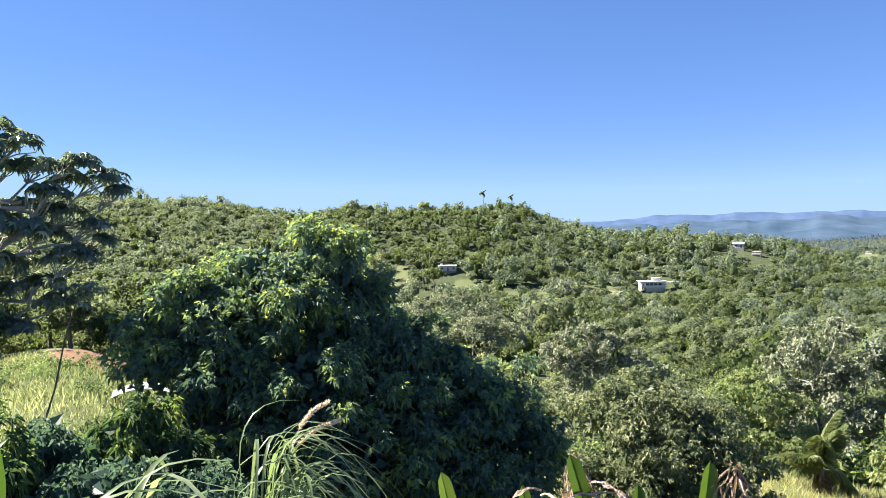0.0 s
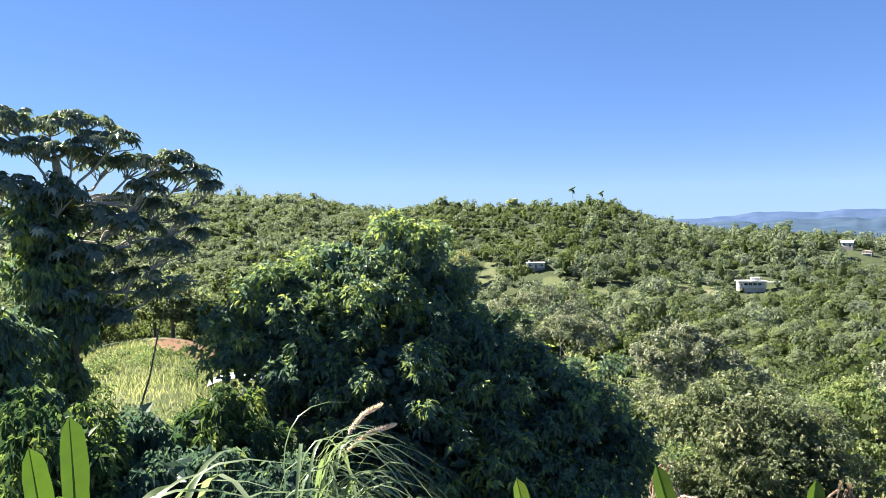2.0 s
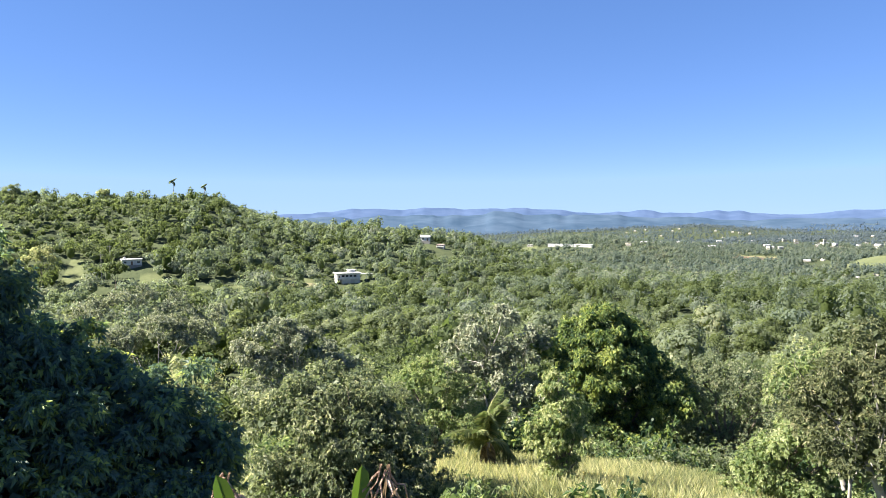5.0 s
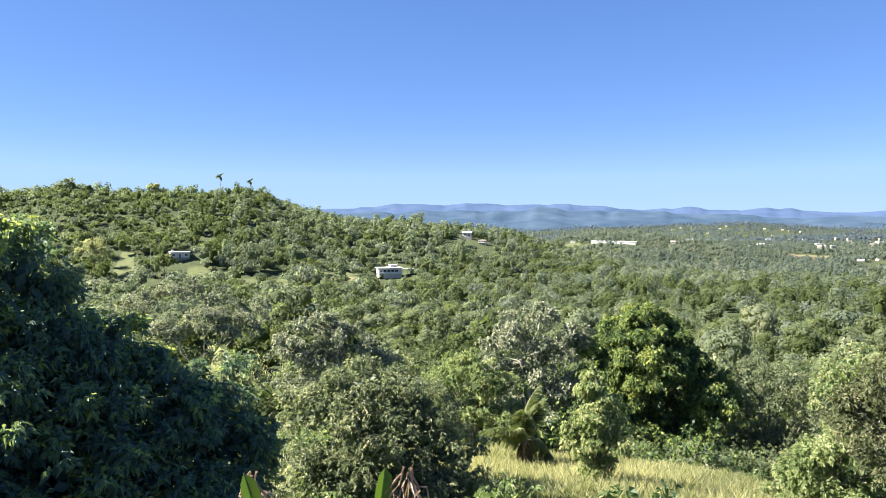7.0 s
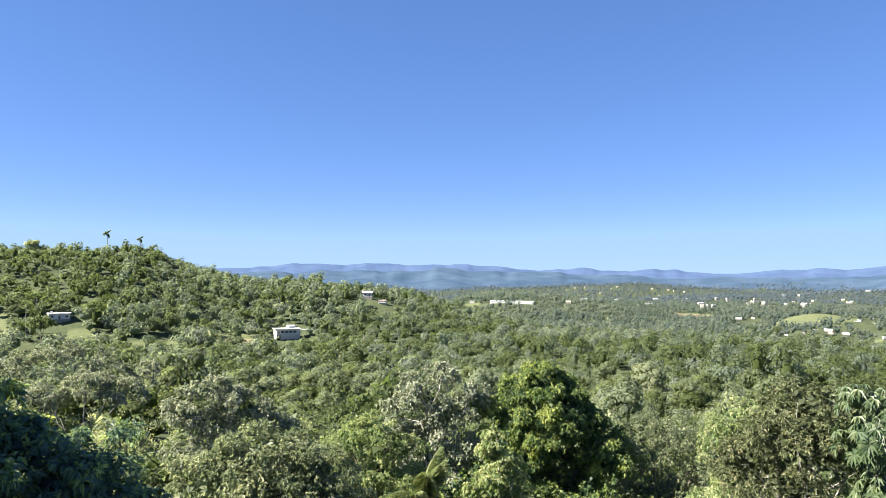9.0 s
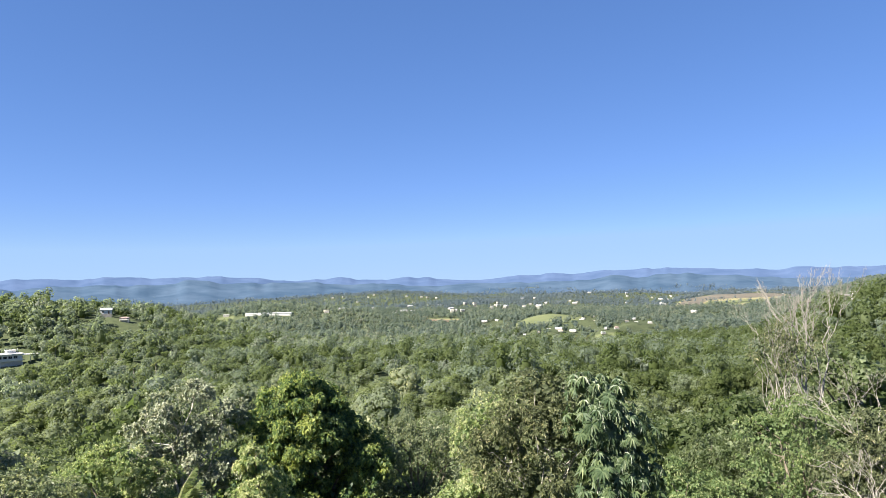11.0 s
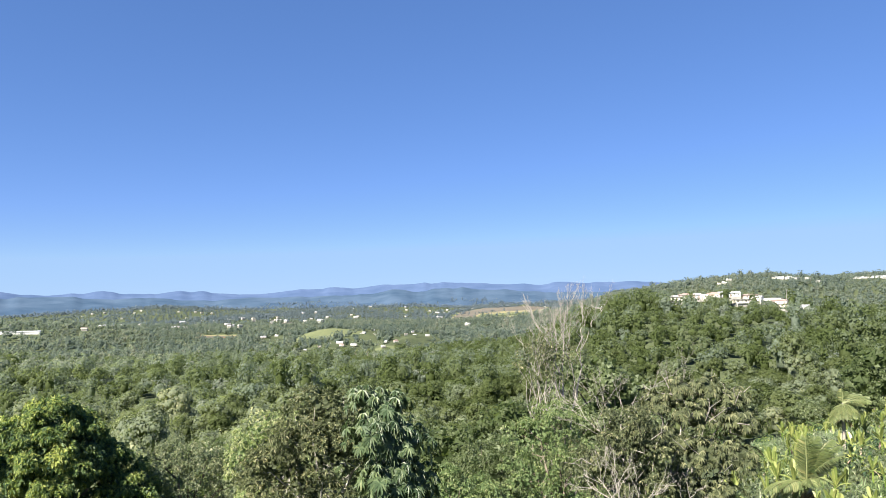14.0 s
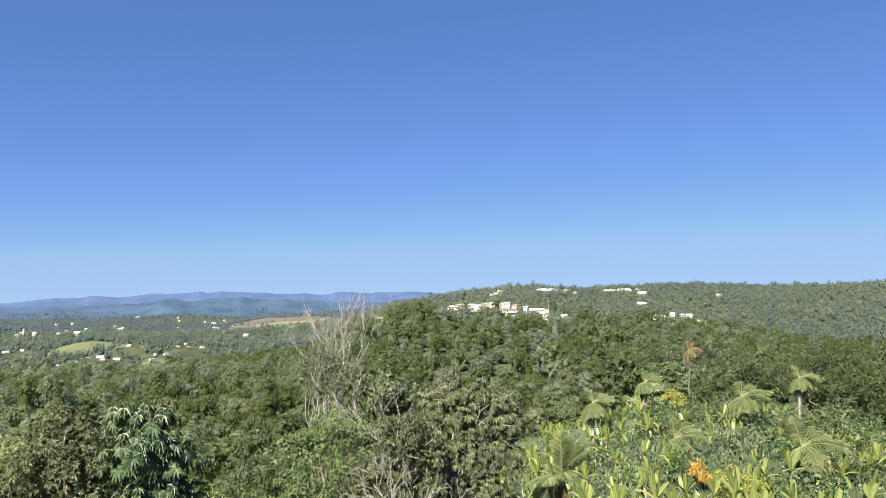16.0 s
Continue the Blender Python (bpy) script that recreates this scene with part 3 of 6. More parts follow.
# far hills closing the horizon, their haze put into blue colour and emission
def ridge(name, r, depth, az0, az1, top, hills, seed, colours, label):
    m, t, p = shader(name)
    pos = t.nodes.new("ShaderNodeNewGeometry")
    n = node(t, "ShaderNodeTexNoise", Scale=0.006, Detail=8.0, Roughness=0.6)
    t.links.new(pos.outputs["Position"], n.inputs["Vector"])
    # one ramp paints the haze into both base colour and glow
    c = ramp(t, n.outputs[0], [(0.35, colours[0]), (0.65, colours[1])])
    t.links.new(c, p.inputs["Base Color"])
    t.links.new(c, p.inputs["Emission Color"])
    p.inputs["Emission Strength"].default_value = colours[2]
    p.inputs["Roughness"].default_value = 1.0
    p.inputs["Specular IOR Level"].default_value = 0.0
    az = np.radians(np.arange(az0, az1, 0.12))
    s = np.linspace(0, 1, 14)
    a, q = np.meshgrid(az, s, indexing="ij")
    deg = np.degrees(a)
    el = top + 0.18 * smooth_noise(deg, deg * 0 + seed, 7.0) + 0.14 * smooth_noise(deg, deg * 0 + seed + 3, 2.3) + 0.07 * smooth_noise(deg, deg * 0 + seed + 5, 0.8) + 0.02 * smooth_noise(deg, deg * 0 + seed + 8, 0.35)
    for h_az, h_w, h_el in hills:
        el = el + h_el * np.exp(-((deg - h_az) / h_w) ** 2)
    crest = r * np.tan(np.radians(el))
    rr = r - depth * (1 - q)
    z = -110 + (crest + 110) * (q ** 0.8) + 9 * smooth_noise(np.sin(a) * rr, np.cos(a) * rr, 130) * q * (1 - q) * 4
    v = np.stack([np.sin(a) * rr, np.cos(a) * rr, z], -1).reshape(-1, 3)
    na, ns = len(az), len(s)
    i, j = np.meshgrid(np.arange(na - 1), np.arange(ns - 1), indexing="ij")
    f = np.stack([i * ns + j, i * ns + j + 1, (i + 1) * ns + j + 1, (i + 1) * ns + j], -1).reshape(-1, 4)
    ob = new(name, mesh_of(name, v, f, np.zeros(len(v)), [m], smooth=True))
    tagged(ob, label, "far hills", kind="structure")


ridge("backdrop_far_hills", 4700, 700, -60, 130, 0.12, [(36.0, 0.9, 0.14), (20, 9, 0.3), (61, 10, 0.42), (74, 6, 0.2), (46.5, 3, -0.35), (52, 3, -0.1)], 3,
      ((0.033, 0.053, 0.100), (0.044, 0.066, 0.120), 0.52), "range of far wooded hills in painted blue haze")
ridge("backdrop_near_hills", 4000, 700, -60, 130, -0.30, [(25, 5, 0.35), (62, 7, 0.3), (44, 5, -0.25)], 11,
      ((0.024, 0.042, 0.070), (0.040, 0.061, 0.094), 0.46), "range of distant wooded hills in painted blue-green haze")


# ---- woods ----
def wood_tree(seed, lobes_n, rings, n_leaves, leaf, flat=1.0, wide=1.0):
    """One crown of a wood, about 1 m in radius and 2.1 m high from its foot, as arrays: billowing heads of foliage, fringed with sprays of leaves."""
    rng = rnd(seed)
    g = Geo()
    q = (np.arange(lobes_n) + 0.5) / lobes_n
    up = 1 - 1.25 * q
    a = np.arange(lobes_n) * 2.4 + rng.uniform(0, 6) + rng.normal(0, 0.25, lobes_n)
    d = np.stack([np.sqrt(1 - up ** 2) * np.cos(a), np.sqrt(1 - up ** 2) * np.sin(a), up], -1)
    mid = d * [0.68 * wide, 0.68 * wide, 0.46 * flat] * rng.uniform(0.66, 1.2, (lobes_n, 1)) + [0, 0, 1.1 * flat]
    size = rng.uniform(0.24, 0.46, lobes_n) * (9 / lobes_n) ** 0.5
    if rings:
        sv, sf = sphere_arrays(rings, rings + 2)
        for i in range(lobes_n):
            g.add(mid[i] + sv * (size[i] * 0.62 * lumpy(sv, seed + 7 * i, 0.2))[:, None] * [1.1, 1.1, 0.8], sf, rng.normal(0, 0.06))
    # closing body, a touch of the crown's inner shade in its tint
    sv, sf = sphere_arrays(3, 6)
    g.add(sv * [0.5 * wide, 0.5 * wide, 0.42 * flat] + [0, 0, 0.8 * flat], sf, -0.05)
    way = directions(rng, n_leaves, -0.3)
    pick = rng.choice(lobes_n, n_leaves, p=size ** 2 / (size ** 2).sum())
    at = mid[pick] + way * (size[pick] * rng.uniform(0.75, 1.2, n_leaves))[:, None] * [1.1, 1.1, 0.85]
    flakes(g, at, unit(way + 0.45 * d[pick] + rng.normal(0, 0.25, (n_leaves, 3))), leaf * rng.uniform(0.6, 1.3, n_leaves), rng.normal(0, 0.08, n_leaves), rng)
    v, f, t, _ = g.arrays()
    return v, f, t


AZ_BINS = np.arange(-62, 130, 0.5)
R_BINS = np.geomspace(40, 4000, 260)


def skyline():
    """For each azimuth and distance, the highest elevation that the woods nearer than that reach."""
    a, r = np.meshgrid(np.radians(AZ_BINS), R_BINS, indexing="ij")
    x, y = np.sin(a) * r, np.cos(a) * r
    el = (ground_z(x, y) + 5.5 * (cover(x, y) == 0)) / r
    return np.maximum.accumulate(el, 1)


SKYLINE = skyline()


def scatter(r0, r1, spacing, seed, az0=-44.0, az1=113.0):
    rng = rnd(seed)
    x0 = r1
    gx, gy = np.meshgrid(np.arange(-x0, x0, spacing), np.arange(-x0, x0, spacing))
    x = gx.ravel() + rng.uniform(-0.55, 0.55, gx.size) * spacing
    y = gy.ravel() + rng.uniform(-0.55, 0.55, gx.size) * spacing
    r, az = np.hypot(x, y), np.degrees(np.arctan2(x, y))
    keep = (r > r0) & (r < r1) & (az > az0) & (az < az1)
    x, y, r, az = x[keep], y[keep], r[keep], az[keep]
    z = ground_z(x, y)
    i = np.clip(((az + 62) / 0.5).astype(int), 0, len(AZ_BINS) - 1)
    j = np.clip(np.searchsorted(R_BINS, r - 14) - 1, 0, len(R_BINS) - 1)
    keep = (z + 9.5) / r > SKYLINE[i, j]
    keep &= cover(x, y) == 0
    for az_h, r_h, _ in HOUSES + FAR_HOUSES:
        p = polar(az_h, r_h)
        q = p / r_h
        ahead = x * q[0] + y * q[1] - r_h
        aside = np.abs(x * q[1] - y * q[0])
        wide, front = (11, 50) if r_h == 392 else (7, 18) if 19 < az_h < 21 and r_h < 600 else (6, 21) if 78 < az_h < 91 and r_h < 570 else (6, 20) if 78 < az_h < 100 and r_h < 570 else (9, 42) if r_h < 600 else (6.5, 50) if r_h < 1500 else (11, 150)
        keep &= ~((aside < wide) & (ahead < 7) & (ahead > -front))
    return x[keep], y[keep], z[keep], r[keep], az[keep]


def tints(x, y, rng):
    """Patches of darker and paler kinds of tree, with odd ones out; darkened by bearing towards the town to offset the
    sun.
    """
    t = 0.42 + 0.15 * smooth_noise(x, y, 60) + 0.1 * smooth_noise(x + 9, y, 220) + rng.normal(0, 0.18, len(x)) * np.clip(650 / np.hypot(x, y), 0.4, 1)
    t = t - 0.24 * np.clip((np.degrees(np.arctan2(x, y)) - 46) / 18, 0, 1) * np.clip((1100 - np.hypot(x, y)) / 400, 0, 1)      # evergreens below the town; front sun's brightness also taken out of their colour
    odd = rng.random(len(x))
    t = np.where(odd > 0.95, t + 0.3, t)
    return np.clip(np.where(odd < 0.08, t - 0.25, t), 0.02, 0.78)


def woods(name, r0, r1, spacing, seed, lobes_n, rings, n_leaves, leaf, size, material, label, skip=None):
    x, y, z, r, az = scatter(r0, r1, spacing, seed)
    rng = rnd(seed + 1)
    if skip is not None:
        k = skip(x, y, r, az)
        x, y, z = x[k], y[k], z[k]
    n = len(x)
    kinds = [wood_tree(seed * 100 + i, lobes_n + i % 3, rings, n_leaves, leaf, (1.0, 0.7, 1.3, 0.9, 1.1, 0.6, 1.2, 0.85)[i], (1.0, 1.15, 0.75, 1.0, 0.9, 1.25, 0.85, 1.05)[i]) for i in range(8)]
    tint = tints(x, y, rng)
    pick = rng.integers(0, 8, n)
    sizes = size * np.clip(np.exp(rng.normal(-0.04, 0.24, n)), 0.55, 1.5) * (1 - 0.25 * smooth_noise(x, y, 35))
    turn = rng.uniform(0, 2 * np.pi, n)
    vs, fs, ts, base = [], [], [], 0
    for k, (v, f, t) in enumerate(kinds):
        who = np.where(pick == k)[0]
        if not len(who):
            continue
        c, s, sz = np.cos(turn[who])[:, None], np.sin(turn[who])[:, None], sizes[who][:, None]
        vx = (v[None, :, 0] * c - v[None, :, 1] * s) * sz + x[who][:, None]
        vy = (v[None, :, 0] * s + v[None, :, 1] * c) * sz + y[who][:, None]
        vz = v[None, :, 2] * sz * np.clip(np.exp(rng.normal(0, 0.15, (len(who), 1))), 0.7, 1.4) + z[who][:, None]
        vs.append(np.stack([vx, vy, vz], -1).reshape(-1, 3))
        fs.append((f[None] + (np.arange(len(who)) * len(v))[:, None, None] + base).reshape(-1, 3))
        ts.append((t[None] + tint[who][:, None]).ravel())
        base += len(who) * len(v)
    ob = new(name, mesh_of(name, np.concatenate(vs), np.concatenate(fs), np.concatenate(ts), [material], smooth=True))
    tagged(ob, label, "woods", kind="stuff")


def clear_of_view(x, y, r, az):
    """Leaves out the banana slope and the near field, which have their own plants."""
    return ~((az > 78) & (r < 105)) & ~((az > 14) & (az < 52) & (r < 62))


woods("woodland_near", 115, 250, 6.8, 21, 13, 3, 860, 0.092, 4.2, mat_woods, "dense mixed tropical trees on the near valley slopes", clear_of_view)
woods("woodland_middle", 250, 430, 6.4, 22, 10, 0, 210, 0.18, 3.9, mat_hill_hazed, "dense mixed tropical trees covering the hills")
woods("woodland_upper", 430, 800, 5.6, 27, 8, 0, 80, 0.26, 3.6, mat_hill_hazed, "dense mixed tropical trees on the upper hillsides")
woods("woodland_plain", 800, 1700, 8.6, 23, 5, 0, 24, 0.4, 3.9, mat_plain_hazed, "unbroken woods on the plain below the hills")
woods("woodland_distant", 1700, 2700, 11.5, 24, 3, 0, 8, 0.5, 4.4, mat_far_hazed, "hazy distant woods below the far hills")
woods("woodland_distant", 2700, 3700, 16.0, 28, 3, 0, 4, 0.7, 5.0, mat_far_hazed, "hazy distant woods reaching to the far hills")


def valley_trees():
    """The nearest trees of the woods, each a thing of its own."""
    x, y, z, r, az = scatter(58, 116, 6.7, 25)
    k = clear_of_view(x, y, r, az)
    x, y, z = x[k], y[k], z[k]
    rng = rnd(26)
    kinds = []
    for i in range(9):
        n = 5 + i % 4
        a = np.arange(n) * 2 * np.pi / n + rng.uniform(0, 1, n)
        d = rng.uniform(1.3, 2.6, n)
        tall = (1.0, 0.7, 1.2)[i % 3]
        lobes = np.stack([np.cos(a) * d, np.sin(a) * d, rng.uniform(4.2, 6.6, n) * tall, *rng.uniform(1.4, 2.2, (2, n)), rng.uniform(1.1, 1.8, n)], -1)
        low = [[1.7 * math.cos(q), 1.7 * math.sin(q), 2.6 * tall, 1.5, 1.5, 1.5] for q in (0.4 + i, 2.5 + i, 4.6 + i)]
        lobes = np.concatenate([lobes, [[0, 0, 6.6 * tall, 2.2, 2.2, 1.8]], low])
        hue = (0.25, 0.5, 0.68, 0.38, 0.58, 0.66, 0.33, 0.6, 0.22)[i]
        g = Geo()
        # inner flakes, darkened by tint to paint the shade inside the crown
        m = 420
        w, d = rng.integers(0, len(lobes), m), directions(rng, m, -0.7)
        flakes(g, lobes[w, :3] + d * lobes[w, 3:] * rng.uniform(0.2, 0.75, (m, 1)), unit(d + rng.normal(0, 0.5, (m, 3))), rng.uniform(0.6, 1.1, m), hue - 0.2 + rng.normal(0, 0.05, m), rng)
        mid, rad, way = tufted(lobes, 0.75, 720 + i)
        m = 2700
        w = rng.choice(len(mid), m, p=rad ** 2 / (rad ** 2).sum())
        d = directions(rng, m, -0.6)
        at = mid[w] + d * (rad[w] * rng.uniform(0.6, 1.08, m))[:, None] * [1, 1, 0.8]
        flakes(g, at, unit(d + 0.4 * way[w] + rng.normal(0, 0.3, (m, 3))), rng.uniform(0.16, 0.36, m), hue + rng.normal(0, 0.1, m) + rng.normal(0, 0.08, len(mid))[w], rng)
        t = Geo()
        tube(t, [(0, 0, -1.0), (0.1, 0, 2.0), (0, 0.1, 4.5 * tall)], [0.28, 0.2, 0.12], 6)
        for l in lobes[:4]:
            tube(t, bent((0.05, 0.05, 2.6 * tall), l[:3], rng, 0.06, 4), np.linspace(0.12, 0.04, 4), 5)
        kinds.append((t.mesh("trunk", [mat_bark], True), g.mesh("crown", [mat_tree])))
    for i in range(min(len(x), 290)):
        bearing = math.degrees(math.atan2(x[i], y[i]))
        # darker kinds picked by bearing, to offset the sun's brightness there
        dark = (bearing > 55 or bearing < -14) and rng.random() < 0.97
        trunk_, crown_ = kinds[(0, 3, 6, 8)[rng.integers(0, 4)] if dark else rng.integers(0, 9)]
        s = rng.uniform(0.6, 1.0) + 0.45 * rng.random() ** 3
        ob = thing("tree", (x[i], y[i], z[i]), "leafy tropical tree in the wooded valley", "tree", "trees of the near valley", rng.uniform(0, 360), s)
        part("trunk", trunk_, ob)
        part("crown", crown_, ob)


valley_trees()


# ---- single trees ----
def tree(name, label, base, lobes, seed, whorls, per, length, width, leaf, bark, droop=0.3, tint=0.5, trunk=0.2, low=-0.5,
         spread=0.6, tint_spread=0.15, lean=(0, 0), limbs=2, reach=0.9, tuft=0.3):
    """Trunk with limbs into every lobe, and the crown, under one tree. Lobes in metres from the foot."""
    root = thing(name, base, label, "tree")
    rng = rnd(seed + 500)
    g = Geo()
    lobes = np.asarray(lobes, float)
    mid = lobes[:, :3].mean(0)
    fork = np.array([mid[0] * 0.5 + lean[0], mid[1] * 0.5 + lean[1], max(0.35 * mid[2], 0.5)])
    tube(g, bent((0, 0, -0.6), fork, rng, 0.03), np.linspace(trunk * 1.25, trunk * 0.85, 6), 9)
    for l in lobes:
        end = l[:3] + [0, 0, 0.1 * l[5]]
        line = bent(fork, end, rng, 0.07, 7, 0.05)
        tube(g, line, np.linspace(trunk * 0.7, trunk * 0.14, 7), 6)
        for _ in range(limbs):
            s = line[rng.integers(2, 6)]
            d = directions(rng, 1, 0.0)[0] * l[3:] * reach
            tube(g, bent(s, l[:3] + d, rng, 0.1, 5), np.linspace(trunk * 0.25, trunk * 0.05, 5), 5)
    part("trunk", g.mesh("trunk", [bark], True), root)
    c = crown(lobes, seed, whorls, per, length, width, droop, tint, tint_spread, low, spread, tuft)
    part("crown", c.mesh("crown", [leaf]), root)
    return root


def lobe_at(base, az, r, el, size):
    p = seen(az, r, el) - base
    return (*p, *(size if isinstance(size, tuple) else (size, size, size)))


# the great dark tree in front of the terrace
b = on_ground(-9.5, 16.5)
tree("mango_tree", "large dense dark green mango tree, its top leaves sunlit", b,
     [lobe_at(b, az_, 16.2 + off_, el_, (w_, w_, w_ * 1.05)) for az_, el_, w_, off_ in (
         (-14.1, -2.5, 0.72, 0.2), (-18.5, -3.8, 0.80, 0.2), (-11.9, -4.4, 0.85, 0.3), (-22.1, -6.2, 0.92, 0), (-16.4, -7.3, 1.25, 0), (-24.3, -8.6, 0.80, 0),
         (-10.2, -8.3, 1.05, 0.2), (-7.0, -10.6, 1.00, 0.2), (-3.5, -12.0, 0.92, 0.2), (-0.4, -14.6, 1.00, 0), (2.2, -17.0, 1.00, 0), (-20.0, -11.5, 1.40, -0.5),
         (-13.9, -12.6, 1.50, -0.8), (-8.5, -15.3, 1.40, -0.7), (-3.6, -17.8, 1.30, -0.6), (-23.6, -13.8, 1.15, -0.3), (-18.4, -17.5, 1.40, -1.0), (-11.7, -18.6, 1.40, -1.2),
         (-26.0, -10.3, 0.62, 0), (-5.0, -22.0, 1.50, -1.0), (-14.5, -23.0, 1.60, -1.4), (1.0, -21.5, 1.30, -0.5))],
     31, 18000, 6, 0.16, 0.07, mat_dark, mat_bark, droop=0.35, limbs=0, tint=0.45, trunk=0.28, low=-0.5, tint_spread=0.14, tuft=0.34)

# cecropia with climbing plants
def palmate(g, at, axis, size, tint, rng, fingers=9):
    """Broad leaves of long fingers round one stalk, hanging a little from it."""
    n = len(at)
    u = unit(np.cross(axis, rng.normal(0, 1, (n, 3))))
    w = np.cross(axis, u)
    q = np.arange(fingers) * 2 * np.pi / fingers
    along = u[:, None] * np.cos(q)[None, :, None] + w[:, None] * np.sin(q)[None, :, None] - 0.3 * axis[:, None]
    size = np.repeat(size, fingers) * rng.uniform(0.8, 1.1, n * fingers)
    leaves(g, np.repeat(at, fingers, 0), along.reshape(-1, 3), np.repeat(axis, fingers, 0), size, size * 0.42, np.repeat(tint, fingers), droop=0.25)


def cecropia(az, r, plates):
    """A tall tree with bare forking limbs, each ending in a flat roof of broad leaves. Plates by azimuth, elevation, radius and distance."""
    base, rng = on_ground(az, r), rnd(321)
    root = thing("cecropia_tree", base, "tall open-crowned tree with flat roofs of broad leaves", "tree")
    wood, g = Geo(), Geo()
    forks = [seen(az, r, e) - base for e in (-6.0, -2.0, 1.5, 4.5)]
    tube(wood, bent((0, 0, -0.5), forks[0], rng, 0.02, 5), np.linspace(0.22, 0.15, 5), 9)
    for p, q in zip(forks, forks[1:]):
        tube(wood, bent(p, q, rng, 0.04, 5), np.linspace(0.15, 0.09, 5), 7)
    for a, e, size, off in plates:
        mid = seen(a, r + off, e) - base
        start = min(forks, key=lambda f: abs(f[2] - mid[2] + 1.3))
        line = bent(start, mid - [0, 0, 0.25], rng, 0.06, 7, -0.08)
        tube(wood, line, np.linspace(0.055, 0.022, 7), 6)
        n = int(64 * size * size) + 10
        d = directions(rng, n, -0.2) * np.sqrt(rng.random((n, 1)))
        at = mid + d * [size, size, 0.34 * size] - [0, 0, 0.12] * (d[:, :2] ** 2).sum(-1, keepdims=True)
        for p in at[:9]:
            tube(wood, bent(line[5], p, rng, 0.08, 4), np.linspace(0.018, 0.007, 4), 4)
        axis = unit(d * [0.7, 0.7, 0.2] + [0, 0, 0.8] + rng.normal(0, 0.28, (n, 3)))
        palmate(g, at, axis, rng.uniform(0.16, 0.27, n), 0.35 + rng.normal(0, 0.2, n), rng)
    part("trunk", wood.mesh("trunk", [mat_pale_bark], True), root)
    part("crown", g.mesh("crown", [mat_cecropia]), root)


cecropia(-37.9, 20, [
    (-40.5, 7.2, 0.85, 0.5), (-39.2, 5.6, 0.8, -0.3), (-38.1, 7.2, 0.75, 0.8), (-36.3, 7.3, 0.85, 0), (-34.6, 6.3, 0.8, -0.4), (-36.9, 5.4, 0.8, -0.6), (-34.8, 4.6, 0.7, 0.5),
    (-32.7, 4.6, 0.75, 0.3), (-30.5, 4.9, 0.7, -0.2), (-28.6, 4.0, 0.62, 0), (-27.9, 3.1, 0.4, 0.2), (-30.9, 3.8, 0.6, 0.6), (-32.4, 3.0, 0.55, -0.6),
    (-29.4, 0.5, 0.5, 0), (-28.8, -0.5, 0.42, 0.3), (-30.8, -1.6, 0.75, -0.3), (-32.5, 0.0, 0.7, 0.4), (-33.2, -3.4, 0.75, 0),
    (-35.4, 0.8, 0.8, -0.6), (-36.3, -1.6, 0.8, -0.9), (-34.2, -2.0, 0.7, 0.5), (-37.9, 2.4, 0.8, -0.9), (-34.0, 2.0, 0.7, 0.7), (-37.4, -4.4, 0.7, -0.9), (-31.4, 1.6, 0.6, 0.2),
    (-35.4, -3.6, 0.7, 0.2), (-32.0, -4.6, 0.5, -0.3), (-36.6, -5.8, 0.7, -0.6), (-34.4, -6.2, 0.5, -0.4), (-33.8, 0.4, 0.7, -0.7), (-42.5, 5.6, 0.9, 0), (-42.2, 2.6, 0.9, 0.5), (-41.4, 7.4, 0.8, 0.4), (-40.6, 3.0, 0.8, -0.5), (-39.6, -0.2, 0.8, -0.8)])
b = on_ground(-38.3, 19.6)
tree("climber_clad_trunk", "thick tree trunk smothered in dark climbing leaves", b,
     [(0.1 * math.sin(3 * z_), 0, z_, 0.72 + 0.16 * math.sin(z_ * 2), 0.7, 0.9) for z_ in (0.6, 1.7, 2.8, 3.9, 5.0, 6.1, 7.2, 8.2)] + [(0.45, 0, 5.6, 0.6, 0.6, 0.7), (-0.6, 0, 6.8, 0.7, 0.7, 0.8), (0.5, -0.2, 3.2, 0.5, 0.5, 0.8)],
     33, 4200, 5, 0.16, 0.09, mat_dark, mat_bark, droop=0.6, tint=0.5, trunk=0.14, low=-0.9, limbs=0, tuft=0.28)
b = on_ground(-42.5, 15)
tree("climber_clad_trunk", "leafy dark tree hung with climbers at the edge of the slope", b,
     [(0.2 * math.sin(2 * z_), 0, z_, 0.85, 0.8, 1.0) for z_ in (0.8, 2.0, 3.2, 4.4, 5.4)], 34, 2600, 5, 0.17, 0.08, mat_dark, mat_bark, droop=0.6, tint=0.4, trunk=0.14, low=-0.9, limbs=0, tuft=0.32)
# slanting bare stem in front of it
b = on_ground(-36.4, 18.6)
root_ = thing("leaning_sapling", b, "thin pale leaning stem with a few leaves", "tree")
g_, tip_ = Geo(), seen(-30.6, 18.6, -4.2) - b
tube(g_, bent((0, 0, -0.2), tip_, rnd(35), 0.006, 7), np.linspace(0.035, 0.014, 7), 7)
part("trunk", g_.mesh("trunk", [mat_bark], True), root_)
g_, rng_ = Geo(), rnd(36)
at_ = tip_ + rng_.normal(0, 0.35, (26, 3)) * [1, 1, 0.4]
palmate(g_, at_, unit(rng_.normal(0, 0.3, (26, 3)) + [0, 0, 1]), rng_.uniform(0.15, 0.24, 26), 0.5 + rng_.normal(0, 0.2, 26), rng_)
part("crown", g_.mesh("crown", [mat_cecropia]), root_)

